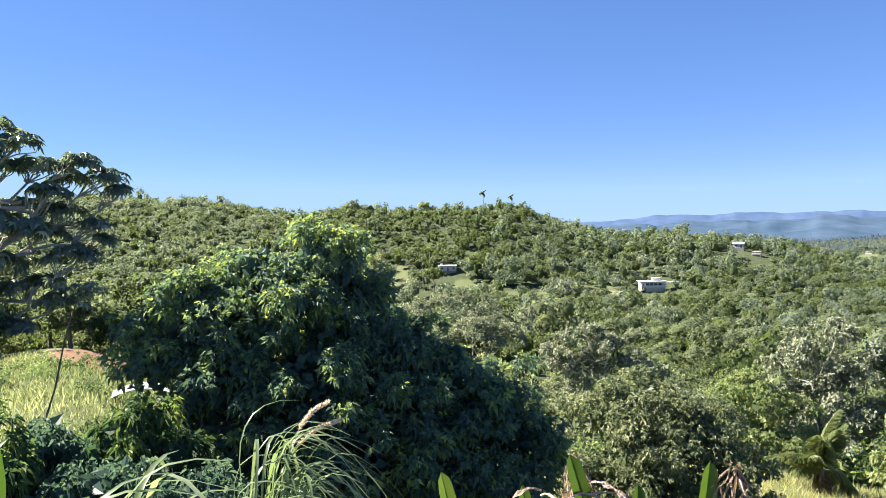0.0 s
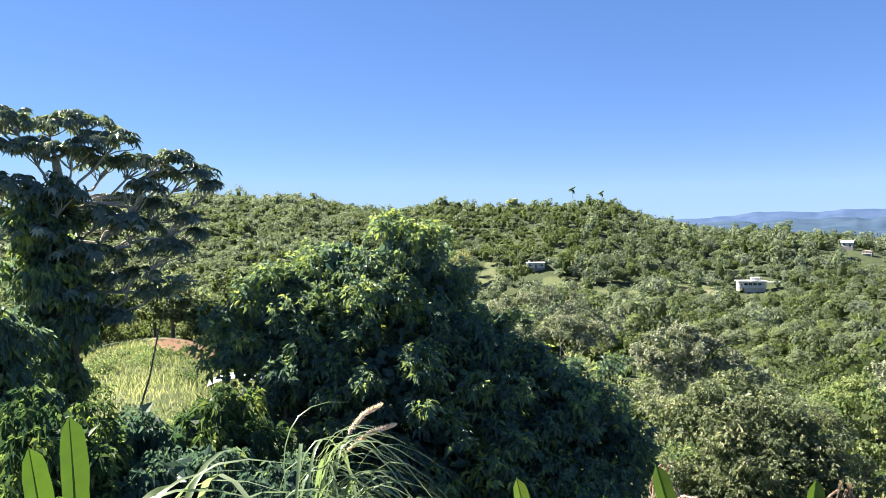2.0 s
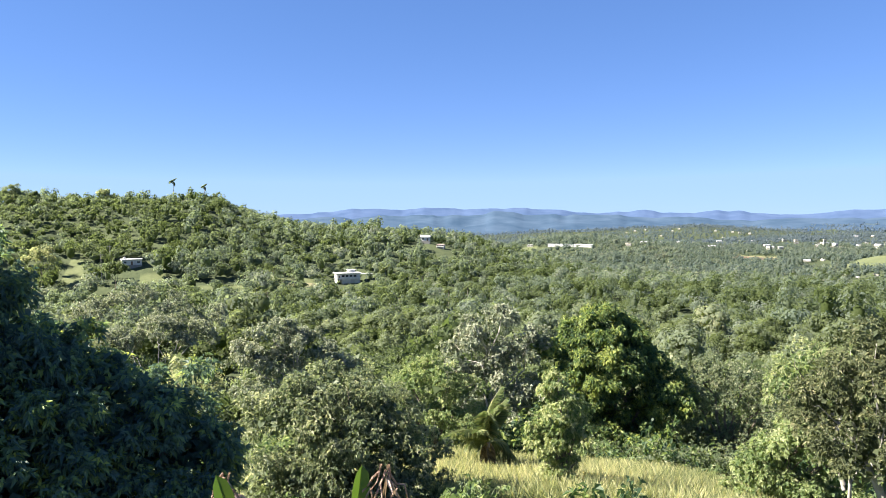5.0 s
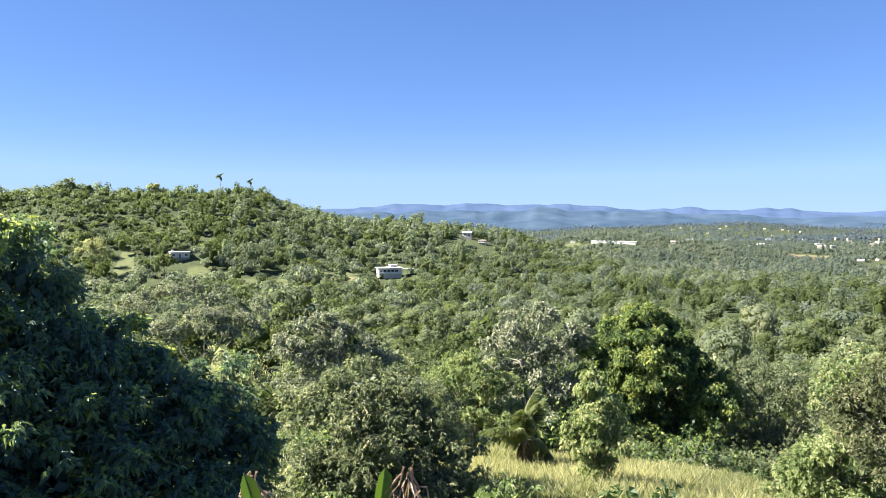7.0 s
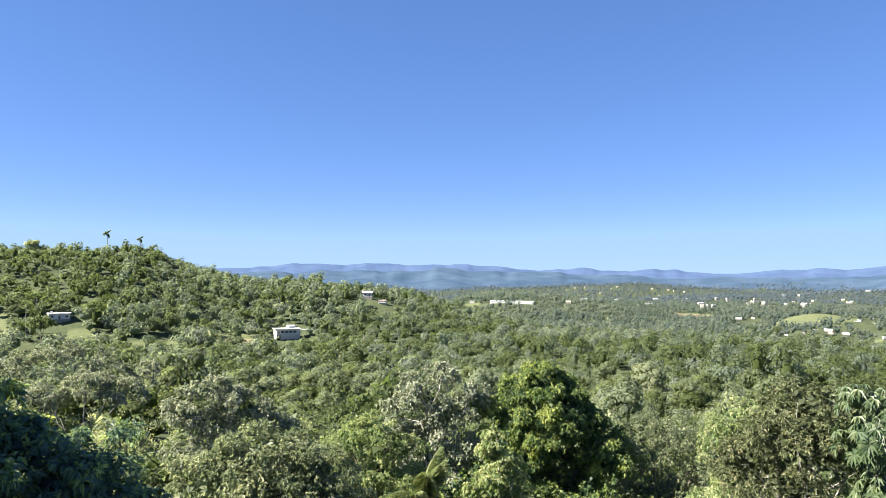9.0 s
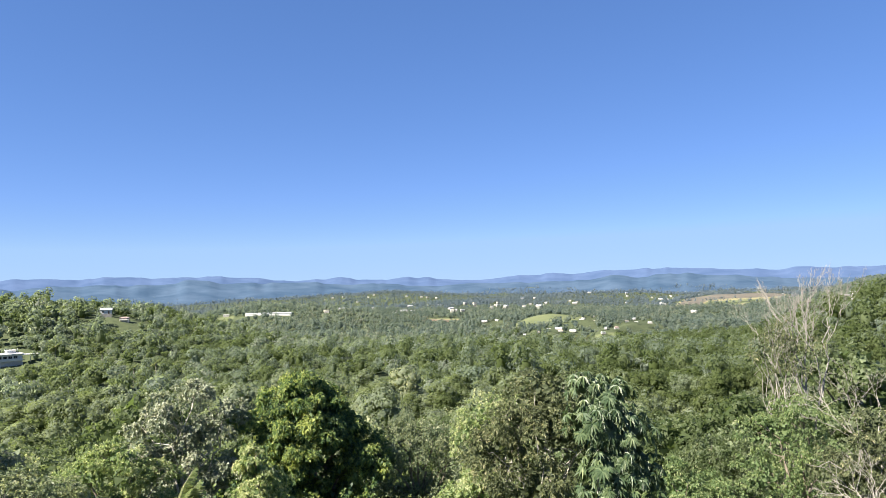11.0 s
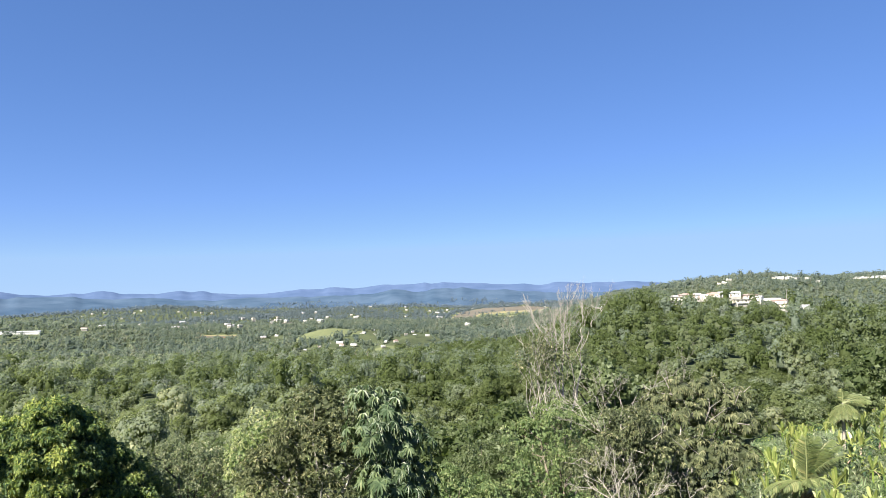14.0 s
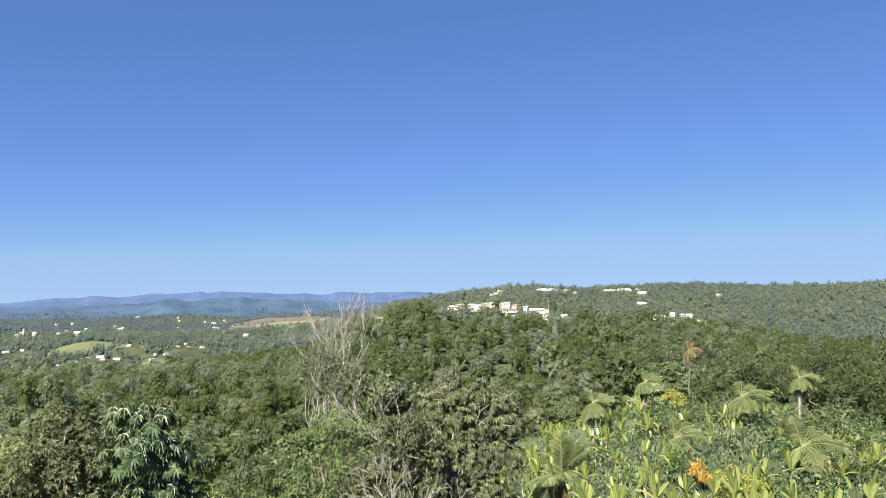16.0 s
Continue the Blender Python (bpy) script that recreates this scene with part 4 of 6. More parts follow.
# round leafy tree right of the mango
b = on_ground(12.5, 28)
tree("bushy_tree", "rounded bushy tree with small glossy mid-green leaves", b,
     [lobe_at(b, 12.0, 28, -13.5, (1.7, 1.6, 1.1)), lobe_at(b, 9.8, 28, -14.2, (1.1, 1.1, 0.9)), lobe_at(b, 14.6, 28, -14.4, (1.2, 1.1, 0.9)), lobe_at(b, 8.5, 27.6, -15.6, (1.7, 1.6, 1.3)), lobe_at(b, 16.0, 27.8, -16.0, (1.8, 1.7, 1.4)), lobe_at(b, 12.5, 27, -18.0, (2.4, 1.6, 1.6)),
      lobe_at(b, 18.0, 27.4, -19.0, (1.5, 1.5, 1.4)), lobe_at(b, 7.5, 27, -20, (1.5, 1.4, 1.3)), lobe_at(b, 12.5, 26.6, -20.6, (2.4, 1.6, 1.3)), lobe_at(b, 9.0, 26.4, -21.6, (1.8, 1.4, 1.2)), lobe_at(b, 16.4, 26.6, -21.2, (1.8, 1.4, 1.2))],
     35, 9500, 6, 0.15, 0.07, mat_olive, mat_bark, droop=0.3, tint=0.26, trunk=0.16, tint_spread=0.18, limbs=1, tuft=0.42)
# pale trees
for s_, (az_, r_, lobes_) in enumerate((
        (7.7, 60, [(7.4, -8.9, 1.5), (9.8, -9.6, 1.5), (5.6, -10.6, 1.6), (8.2, -11.3, 2.0), (11.6, -10.8, 1.4), (12.8, -12.0, 1.5), (7.0, -13.6, 2.2), (11.0, -14.0, 2.2)]),
        (25.5, 56, [(25.4, -7.9, 1.3), (24.0, -8.9, 1.4), (23.0, -10.3, 1.7), (26.5, -11.0, 1.8), (21.4, -12.0, 1.6), (24.4, -12.6, 2.0), (28.0, -9.8, 1.4), (22.0, -14.6, 2.0), (25.5, -15.4, 2.2), (28.0, -14.0, 2.0)]),
        (-2.5, 110, [(-2.4, -6.2, 2.8), (-4.8, -6.8, 2.6), (0.2, -7.0, 2.8), (2.8, -7.6, 2.5)]),
        (-0.5, 95, [(-0.5, -8.2, 2.2), (2.0, -9.0, 2.2), (-3.0, -9.0, 2.2)]))):
    b = on_ground(az_, r_)
    tree("pale_tree", "open tree with whitish-green leaves and pale branches", b, [lobe_at(b, a_, r_, e_, (w_, w_, w_ * 0.75)) for a_, e_, w_ in lobes_],
         40 + s_, 4600 if r_ < 90 else 2000, 6, 0.24 if r_ < 90 else 0.3, 0.13 if r_ < 90 else 0.16, mat_pale, mat_pale_bark, droop=0.3, tint=0.52, trunk=0.16, limbs=2, tuft=0.5 if r_ < 90 else 0.8)
# dark round tree in the field
b = on_ground(34.2, 58)
tree("round_tree", "broad round tree with glossy dark leaves, one side in shade", b,
     [lobe_at(b, 33.3, 58, -8.5, (2.3, 2.3, 2.0)), lobe_at(b, 33.4, 57, -11.0, (2.7, 2.4, 2.4)), lobe_at(b, 31.6, 57.6, -9.6, (1.4, 1.4, 1.3)), lobe_at(b, 35.4, 58, -9.9, (1.7, 1.7, 1.6)), lobe_at(b, 31.0, 57.5, -11.2, (2.4, 2.3, 2.4)), lobe_at(b, 36.6, 58, -11.6, (2.3, 2.3, 2.3)), lobe_at(b, 33.5, 56.5, -13.5, (3.4, 2.6, 2.6)),
      lobe_at(b, 38.0, 58, -14.0, (2.2, 2.2, 2.2)), lobe_at(b, 30.5, 57, -14.6, (2.2, 2.2, 2.2)), lobe_at(b, 36.0, 57, -16.4, (2.6, 2.2, 2.0)), lobe_at(b, 32.0, 56, -16.6, (2.4, 2.2, 2.0))],
     36, 15000, 6, 0.25, 0.135, mat_round, mat_bark, droop=0.4, tint=0.5, limbs=0, trunk=0.26, tint_spread=0.16, tuft=0.62)
# column of creeper over a dead stem
b = on_ground(30.3, 31)
tree("creeper_column", "dead stem overgrown by a column of bright green creeper", b,
     [lobe_at(b, 30.0, 31, -13.6, (0.75, 0.7, 0.8)), lobe_at(b, 30.2, 31, -15.6, (1.1, 0.9, 0.9)), lobe_at(b, 29.2, 31, -16.8, (0.9, 0.8, 0.8)), lobe_at(b, 31.4, 31, -16.6, (0.8, 0.8, 0.8)),
      lobe_at(b, 30.3, 31, -19.0, (0.75, 0.7, 1.2)), lobe_at(b, 30.4, 30.8, -21.4, (0.7, 0.7, 1.0))], 37, 3000, 6, 0.13, 0.085, mat_vine, mat_bark, droop=0.5, tint=0.55, trunk=0.22, low=-0.8, tint_spread=0.2, tuft=0.28)
# layered tree and its neighbours
for s_, (az_, r_, lobes_, leaf_, tint_) in enumerate((
        (42.0, 60, [(41.0, -11.6, 2.0), (43.6, -12.0, 2.0), (42.2, -13.4, 2.4), (39.4, -13.6, 1.9), (45.4, -13.4, 1.9), (40.0, -15.8, 2.2), (43.0, -16.0, 2.3), (46.0, -15.8, 2.1)], mat_olive, 0.3),
        (48.5, 50, [(48.0, -10.4, 1.9), (50.6, -10.6, 1.9), (46.6, -12.4, 1.9), (49.2, -13.2, 2.2), (47.4, -15.4, 2.0), (50.4, -15.6, 2.0)], mat_vine, 0.6),
        (45.5, 36, [(45.6, -16.8, 1.3), (47.4, -15.6, 1.2), (49.5, -17.0, 1.4), (44.6, -18.8, 1.4), (46.6, -19.0, 1.5), (48.8, -19.2, 1.5)], mat_vine, 0.5),
        (20.5, 47, [(20.4, -12.2, 1.4), (18.4, -13.2, 1.3), (22.4, -13.6, 1.3), (19.2, -15.2, 1.6), (21.8, -15.6, 1.7), (17.2, -15.0, 1.4)], mat_vine, 0.5))):
    b = on_ground(az_, r_)
    tree("leafy_tree", "spreading tree with light green layered foliage", b, [lobe_at(b, a_, r_, e_, (w_, w_, w_ * 0.7)) for a_, e_, w_ in lobes_],
         50 + s_, 3600, 6, 0.18, 0.095, leaf_, mat_bark, droop=0.3, tint=tint_ - 0.08, trunk=0.2, limbs=3, tuft=0.5)
# tree with long drooping leaves, and the fine-leaved one that it stands in
b = on_ground(53.6, 22)
tree("fine_leaved_tree", "tree with fine olive leaves and some bare pale limbs", b,
     [lobe_at(b, 52.6, 22, -8.9, (1.0, 1.0, 0.8)), lobe_at(b, 50.5, 22, -10.8, (1.1, 1.0, 0.9)), lobe_at(b, 53.5, 21.8, -12.0, (1.4, 1.2, 1.1)), lobe_at(b, 48.4, 22, -13.0, (1.1, 1.0, 1.0)),
      lobe_at(b, 51.5, 21.6, -16, (1.6, 1.3, 1.2))], 56, 3600, 6, 0.12, 0.05, mat_russet, mat_pale_bark, droop=0.3, tint=0.15, trunk=0.12, limbs=3, tuft=0.34)
b = on_ground(57.0, 21)
def drooping_tree(name, label, base, lobes, seed, count, leaf, bark, tint, size=1.0, bare=0):
    """Stems that end in umbrellas of long hanging leaflets."""
    root = thing(name, base, label, "tree")
    rng, wood, g = rnd(seed), Geo(), Geo()
    lobes = np.asarray(lobes, float)
    tube(wood, bent((0, 0, -0.4), (0, 0, 1.6), rng, 0.02), np.linspace(0.12, 0.09, 6), 8)
    for l in lobes:
        tube(wood, bent((0, 0, 1.5), l[:3], rng, 0.06, 6), np.linspace(0.06, 0.025, 6), 6)
        for _ in range(bare):
            tube(wood, bent(l[:3] - [0, 0, 0.5], l[:3] + directions(rng, 1, -0.2)[0] * l[3:] * 1.35, rng, 0.1, 5), np.linspace(0.035, 0.008, 5), 5)
    pick = rng.choice(len(lobes), count, p=lobes[:, 3] / lobes[:, 3].sum())
    d = directions(rng, count, -0.45)
    at = lobes[pick, :3] + d * lobes[pick, 3:] * rng.uniform(0.45, 1.05, (count, 1))
    axis = unit(d + [0, 0, 0.45] + rng.normal(0, 0.3, (count, 3)))
    for fingers, tilt in ((8, 0.55), (5, 1.1)):
        u = unit(np.cross(axis, rng.normal(0, 1, (count, 3))))
        w = np.cross(axis, u)
        q = np.arange(fingers) * 2 * np.pi / fingers
        along = u[:, None] * np.cos(q)[None, :, None] + w[:, None] * np.sin(q)[None, :, None] + tilt * (0.4 * axis[:, None] - [0, 0, 0.9])
        long = np.repeat(rng.uniform(0.17, 0.31, count) * size, fingers)
        leaves(g, np.repeat(at, fingers, 0), along.reshape(-1, 3), np.repeat(axis, fingers, 0), long, long * 0.3, np.repeat(tint + rng.normal(0, 0.15, count), fingers), droop=0.4)
    # inner balls in the darkest tint, standing in for shade under the leaves
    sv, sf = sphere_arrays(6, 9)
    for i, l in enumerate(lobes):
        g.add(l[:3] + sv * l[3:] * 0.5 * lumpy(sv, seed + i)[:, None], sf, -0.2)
    part("trunk", wood.mesh("trunk", [bark], True), root)
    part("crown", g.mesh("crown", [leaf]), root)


drooping_tree("drooping_leaf_tree", "slender tree with umbrellas of long drooping light green leaves", b, [lobe_at(b, 55.6, 21, -8.2, (0.6, 0.6, 0.45)), lobe_at(b, 57.3, 21, -8.8, (0.7, 0.7, 0.55)), lobe_at(b, 56.4, 20.8, -11.0, (1.0, 0.9, 0.9)), lobe_at(b, 58.6, 21, -11.4, (0.8, 0.8, 0.8)),
                  lobe_at(b, 57.4, 20.8, -14.2, (1.1, 0.9, 1.1)), lobe_at(b, 59.2, 21, -14.8, (0.8, 0.8, 0.9)), lobe_at(b, 57.0, 20.6, -17.5, (1.1, 0.9, 1.0))], 57, 700, mat_droop, mat_pale_bark, 0.08, 0.85)
b = on_ground(80.0, 33)
drooping_tree("curled_leaf_tree", "tree with curled olive leaves and bare pale branches", b, [lobe_at(b, a_, 33, e_, (w_, w_, w_ * 0.8)) for a_, e_, w_ in (
    (79.6, -7.6, 0.8), (81.6, -7.4, 0.8), (83.2, -8.2, 0.8), (78.0, -8.6, 0.9), (80.4, -9.4, 1.3), (83.6, -9.8, 1.1), (78.6, -11.4, 1.2), (81.0, -12.2, 1.5), (83.2, -12.2, 1.1), (79.6, -14.6, 1.5), (82.0, -14.8, 1.3))],
              58, 1050, mat_russet, mat_dead, 0.2, 0.82, bare=6)
b = on_ground(69.4, 39)
tree("withering_tree", "half-dead tree with sparse brown leaves under bare twigs", b, [lobe_at(b, a_, 39, e_, (w_, w_, w_ * 1.1)) for a_, e_, w_ in ((69.0, -4.4, 0.7), (70.3, -5.2, 0.8), (68.2, -5.6, 0.8), (69.6, -6.6, 0.9))],
     59, 420, 5, 0.13, 0.06, mat_russet, mat_dead, droop=0.5, tint=0.3, trunk=0.07, limbs=6, reach=1.3, tuft=0.3)
# green tree below the dead one, and the shrubby trees beside it
for s_, (az_, r_, lobes_, leaf_, tint_, name_, label_) in enumerate((
        (70.5, 38, [(70.4, -9.6, 1.2), (69.0, -11.4, 1.4), (71.4, -12.4, 1.5), (68.2, -14.0, 1.5), (70.6, -15.6, 1.7)], mat_vine, 0.15, "leafy_tree", "upright leafy green tree with uneven crown"),
        (66.0, 44, [(66.0, -13.0, 1.6), (64.0, -13.6, 1.6), (67.0, -15.5, 1.8)], mat_tree, 0.35, "leafy_tree", "spreading bright green tree on the slope"),
        (62.5, 30, [(62.5, -16.0, 1.3), (64.6, -16.6, 1.3), (61.0, -17.2, 1.2)], mat_vine, 0.1, "leafy_tree", "low bright green leafy tree"),
        (75.2, 30, [(75.0, -10.6, 1.1), (76.6, -11.6, 1.1), (74.0, -13.2, 1.3), (76.0, -14.4, 1.4)], mat_russet, 0.1, "twiggy_tree", "sparse olive-leaved tree with bare grey twigs"))):
    b = on_ground(az_, r_)
    tree(name_, label_, b, [lobe_at(b, a_, r_, e_, (w_, w_, w_ * 0.85)) for a_, e_, w_ in lobes_],
         60 + s_, 2800, 6, 0.12, 0.06, leaf_, mat_dead if leaf_ is mat_russet else mat_bark, droop=0.4, tint=tint_, trunk=0.14, limbs=9 if leaf_ is mat_russet else 4, reach=1.35 if leaf_ is mat_russet else 0.9, tuft=0.36)


def bare_tree(label, az, r, el_foot, el_top, seed, spread, levels=4, trunk=0.13, first=0.35):
    """A leafless tree: forking branches, each thinner than the last."""
    base = seen(az, r, el_foot)
    base[2] = min(base[2], float(ground_z(base[0], base[1])) + 0.0)
    height = r * math.tan(radians(el_top)) - base[2]
    root = thing("bare_tree", base, label, "tree")
    rng = rnd(seed)
    g = Geo()

    def grow(start, way, length, radius, level):
        end = start + way * length
        tube(g, bent(start, end, rng, 0.05, 5), np.linspace(radius, radius * 0.62, 5), 6 if level < 2 else 4)
        if level >= levels:
            return
        for _ in range(3 if level else 2):
            w = unit(way + rng.normal(0, spread, 3) + [0, 0, 0.12])
            reach = length * rng.uniform(0.42, 0.68) if level else height * (1 - first) * rng.uniform(0.5, 0.7)
            grow(start + (end - start) * rng.uniform(0.6 if level else 0.85, 1.0), w, reach, radius * 0.53, level + 1)

    grow(np.array([0, 0, -0.4]), unit(np.array([0.03, -0.08, 1.0])), height * first + 0.4, trunk, 0)
    for side in (-1, 1):
        grow(np.array([0, 0, height * first * rng.uniform(0.7, 0.95)]), unit(np.array([side * 0.16, rng.normal(0, 0.25), 1.0])), height * (1 - first) * 0.6, trunk * 0.7, 1)
    part("limb", g.mesh("limb", [mat_dead], True), root)


bare_tree("leafless dead tree with a tall white trunk and forked top", 70.9, 40, -9, 0.3, 71, 0.24, 6, trunk=0.075, first=0.62)
bare_tree("leafless dead tree with fine pale twigs", 69.2, 40, -9, -1.4, 72, 0.3, 6, trunk=0.04, first=0.55)
bare_tree("leafless grey twiggy tree", 75.3, 34, -9, -5.2, 73, 0.46, 6, trunk=0.05, first=0.45)
bare_tree("leafless grey shrub among green trees", 74.8, 24, -18, -11.0, 74, 0.5, 5, trunk=0.05, first=0.35)
bare_tree("dead branch standing out of an overgrown tree", 50.0, 30, -15, -11.5, 75, 0.4, trunk=0.1, levels=3)


# ---- palms ----
def frond_mesh(seed, length, droop, material):
    """A feather leaf: an arching rib with narrow leaflets hanging to both sides."""
    g, rng = Geo(), rnd(seed)
    s = np.linspace(0, 1, 9)
    rib = np.stack([s * length * (1 - 0.25 * droop * s), 0 * s, length * (0.45 * s - (0.35 + droop) * s ** 2)], -1)
    tube(g, rib, np.linspace(0.035, 0.008, 9), 4, tint=0.6)
    n = 46
    q = np.linspace(0.12, 0.99, n)
    at = np.stack([np.interp(q, s, rib[:, i]) for i in range(3)], -1)
    d = unit(np.stack([np.interp(q, s, np.gradient(rib[:, i])) for i in range(3)], -1))
    for side in (-1, 1):
        way = unit(np.array([0, side, 0]) + d * 0.55 + [0, 0, -0.25 - 0.4 * droop] + rng.normal(0, 0.08, (n, 3)))
        leaves(g, at, way, np.tile([0, 0, 1.0], (n, 1)), length * 0.24 * np.sin(np.pi * (0.12 + 0.8 * q)) + 0.08, 0.07, 0.5 + rng.normal(0, 0.15, n), droop=0.3)
    return g.mesh("frond", [material])


FRONDS = {k: [frond_mesh(200 + i + 10 * j, 2.4, dr, m) for i, dr in enumerate((0.1, 0.35, 0.6, 0.95))]
          for j, (k, m) in enumerate((("green", mat_palm), ("dry", mat_drypalm)))}


def palm(label, az, r, el_top, seed, kind="green", size=1.0, count=15, trunk=0.11, pitch=-50, bark=mat_palm_bark):
    rng = rnd(seed)
    base = on_ground(az, r)
    top = r * math.tan(radians(el_top)) - base[2]
    root = thing("palm", base, label, "palm")
    g = Geo()
    line = bent((0, 0, -0.3), (rng.normal(0, 0.15), rng.normal(0, 0.15), max(top, 0.3)), rng, 0.008, 8)
    tube(g, line, np.linspace(trunk * 1.3, trunk * 0.8, 8), 8)
    part("trunk", g.mesh("trunk", [bark], True), root)
    for i in range(count):
        steep = (i * 0.618) % 1
        fr = part("frond", FRONDS[kind][min(3, int(steep * 4 * (0.7 if kind == "green" else 1.4)))], root)
        fr.matrix_basis = Matrix.Translation(line[-1]) @ pose(0, 0, 0, rng.uniform(-15, 15), pitch + 100 * steep, i * 137.5) @ Matrix.Diagonal((*[size * rng.uniform(0.8, 1.1)] * 3, 1))
    for i in range(4 if kind == "green" and r < 120 else 0):
        fr = part("dry_frond", FRONDS["dry"][3], root, "withered brown hanging frond")
        fr.matrix_basis = Matrix.Translation(line[-1]) @ pose(0, 0, 0, rng.uniform(-20, 20), rng.uniform(45, 65), 40 + i * 97) @ Matrix.Diagonal((*[size * 0.75] * 3, 1))


palm("young coconut palm with arching yellow-green fronds", 24.4, 38, -17.6, 81, size=1.25, count=22, trunk=0.1, pitch=-80)
palm("coconut palm with feathery fronds above banana plants", 88.2, 25, -14.0, 82, size=0.66, trunk=0.13, pitch=-80)
palm("dying palm with hanging orange-brown fronds", 97.3, 85, -4.2, 83, "dry", 0.62, 14, trunk=0.065, bark=mat_bark)
palm("tall palm with pale trunk and drooping fronds", 94.1, 80, -6.5, 84, size=0.80, count=19, pitch=-34, trunk=0.15)
palm("tall palm with pale trunk and drooping fronds", 104.6, 82, -6.0, 85, size=0.80, count=19, pitch=-34, trunk=0.11)
palm("tall palm with pale trunk and drooping fronds", 105.0, 84, -6.1, 86, size=0.76, count=19, pitch=-34, trunk=0.11)
palm("palm with drooping fronds on the slope", 90.2, 66, -8.2, 87, size=0.86, count=19, pitch=-34)
palm("palm with drooping fronds on the slope", 100.8, 62, -7.4, 88, size=0.94, count=19, pitch=-34)
palm("coconut palm with broad green fronds", 104.7, 48, -10.6, 89, size=1.01, count=19, pitch=-34)
palm("coconut palm with broad green fronds", 96.2, 50, -10.6, 90, size=0.94, count=19, pitch=-34)
palm("small palm with yellowing fronds at the wood's edge", 62.5, 20, -20.4, 91, size=0.55, trunk=0.08)
palm("small palm with grey-green fronds at the wood's edge", 59.8, 20, -19.6, 92, size=0.55, trunk=0.08)
palm("tall slim palm on the hilltop", 0.35, 535, 2.55, 93, size=1.5, count=13, trunk=0.2)
palm("tall slim palm on the hilltop", 2.55, 535, 2.2, 94, size=1.3, count=13, trunk=0.2)
palm("coconut palm beside the white villa", 16.2, 352, -4.3, 95, size=1.7)


_rng = rnd(610)
for _i in range(22):
    az_, r_ = (_rng.uniform(6, 24), _rng.uniform(300, 390)) if _i < 10 else (_rng.uniform(50, 66), _rng.uniform(420, 760)) if _i < 17 else (_rng.uniform(92, 112), _rng.uniform(230, 400))
    palm("feathery palm rising from the woods", az_, r_, math.degrees(math.atan2(on_ground(az_, r_)[2] + _rng.uniform(8, 10.5), r_)), 620 + _i, size=1.25, count=9, trunk=0.16)


# ---- banana plants ----
def blade_mesh(seed, length, width, droop, torn=0.0):
    """A broad banana leaf: midrib, two halves folded up, edges notched where it is torn."""
    g, rng = Geo(), rnd(seed)
    n = 14
    s = np.linspace(0, 1, n) ** 0.85
    mid = np.stack([0 * s, length * s * (1 - 0.3 * droop * s), length * (0.25 * s - droop * s ** 2)], -1)
    w = width * 0.62 * s ** 0.4 * (1 - s) ** 0.34 * (0.85 + 0.35 * s) + 0.004
    for side in (-1, 1):
        edge = mid + np.stack([side * w * (1 - torn * rng.random(n)), 0 * s - 0.1 * w, 0.25 * w - torn * 0.5 * w * rng.random(n)], -1)
        v = np.concatenate([mid, edge])
        i = np.arange(n - 1)
        f = np.stack([i, i + n, i + n + 1, i + 1], -1)
        g.add(v, f if side < 0 else f[:, ::-1], 0.5 + (0.06 if side > 0 else 0))
    tube(g, mid, np.linspace(0.02, 0.005, n), 4, tint=1.1)
    return g


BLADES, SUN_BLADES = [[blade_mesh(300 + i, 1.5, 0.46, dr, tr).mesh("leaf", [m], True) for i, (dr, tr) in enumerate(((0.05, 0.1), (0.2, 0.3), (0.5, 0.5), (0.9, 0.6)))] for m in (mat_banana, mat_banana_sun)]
DRY = [blade_mesh(310 + i, 1.3, 0.3, dr, 0.8).mesh("leaf", [mat_dryleaf]) for i, dr in enumerate((0.7, 1.3))]
stem_geo = Geo()
tube(stem_geo, [(0, 0, -0.2), (0.02, 0, 0.5), (0, 0.03, 1.1), (0.02, 0.02, 1.5)], [0.13, 0.11, 0.085, 0.06], 8, tint=0.7)
STEM = stem_geo.mesh("stem", [mat_banana], True)


def banana(at, seed, size=1.0, leaves_n=7, dry=1, label="banana plant with broad upright torn leaves", group="banana plants on the slope", turn=None, slim=1.0, blades=BLADES):
    rng = rnd(seed)
    root = thing("banana_plant", at, label, "banana plant", group, rng.uniform(0, 360) if turn is None else turn, size)
    part("stem", STEM, root)
    for i in range(leaves_n):
        q = i / max(leaves_n - 1, 1)
        leaf = part("leaf", blades[min(3, int(q * 4 * rng.uniform(0.6, 1.1)))], root)
        leaf.matrix_basis = pose(0, 0, 1.45 - 0.2 * q, 78 - 62 * q + rng.uniform(-8, 8), rng.uniform(-15, 15), i * 137.5) @ Matrix.Diagonal((slim, *[rng.uniform(0.8, 1.1) if i else 1.0] * 2, 1))
    for i in range(dry):
        leaf = part("dry_leaf", DRY[i % 2], root, "withered brown hanging leaf")
        leaf.matrix_basis = pose(0, 0, 1.3, -20, 0, 60 + 170 * i)
    return root


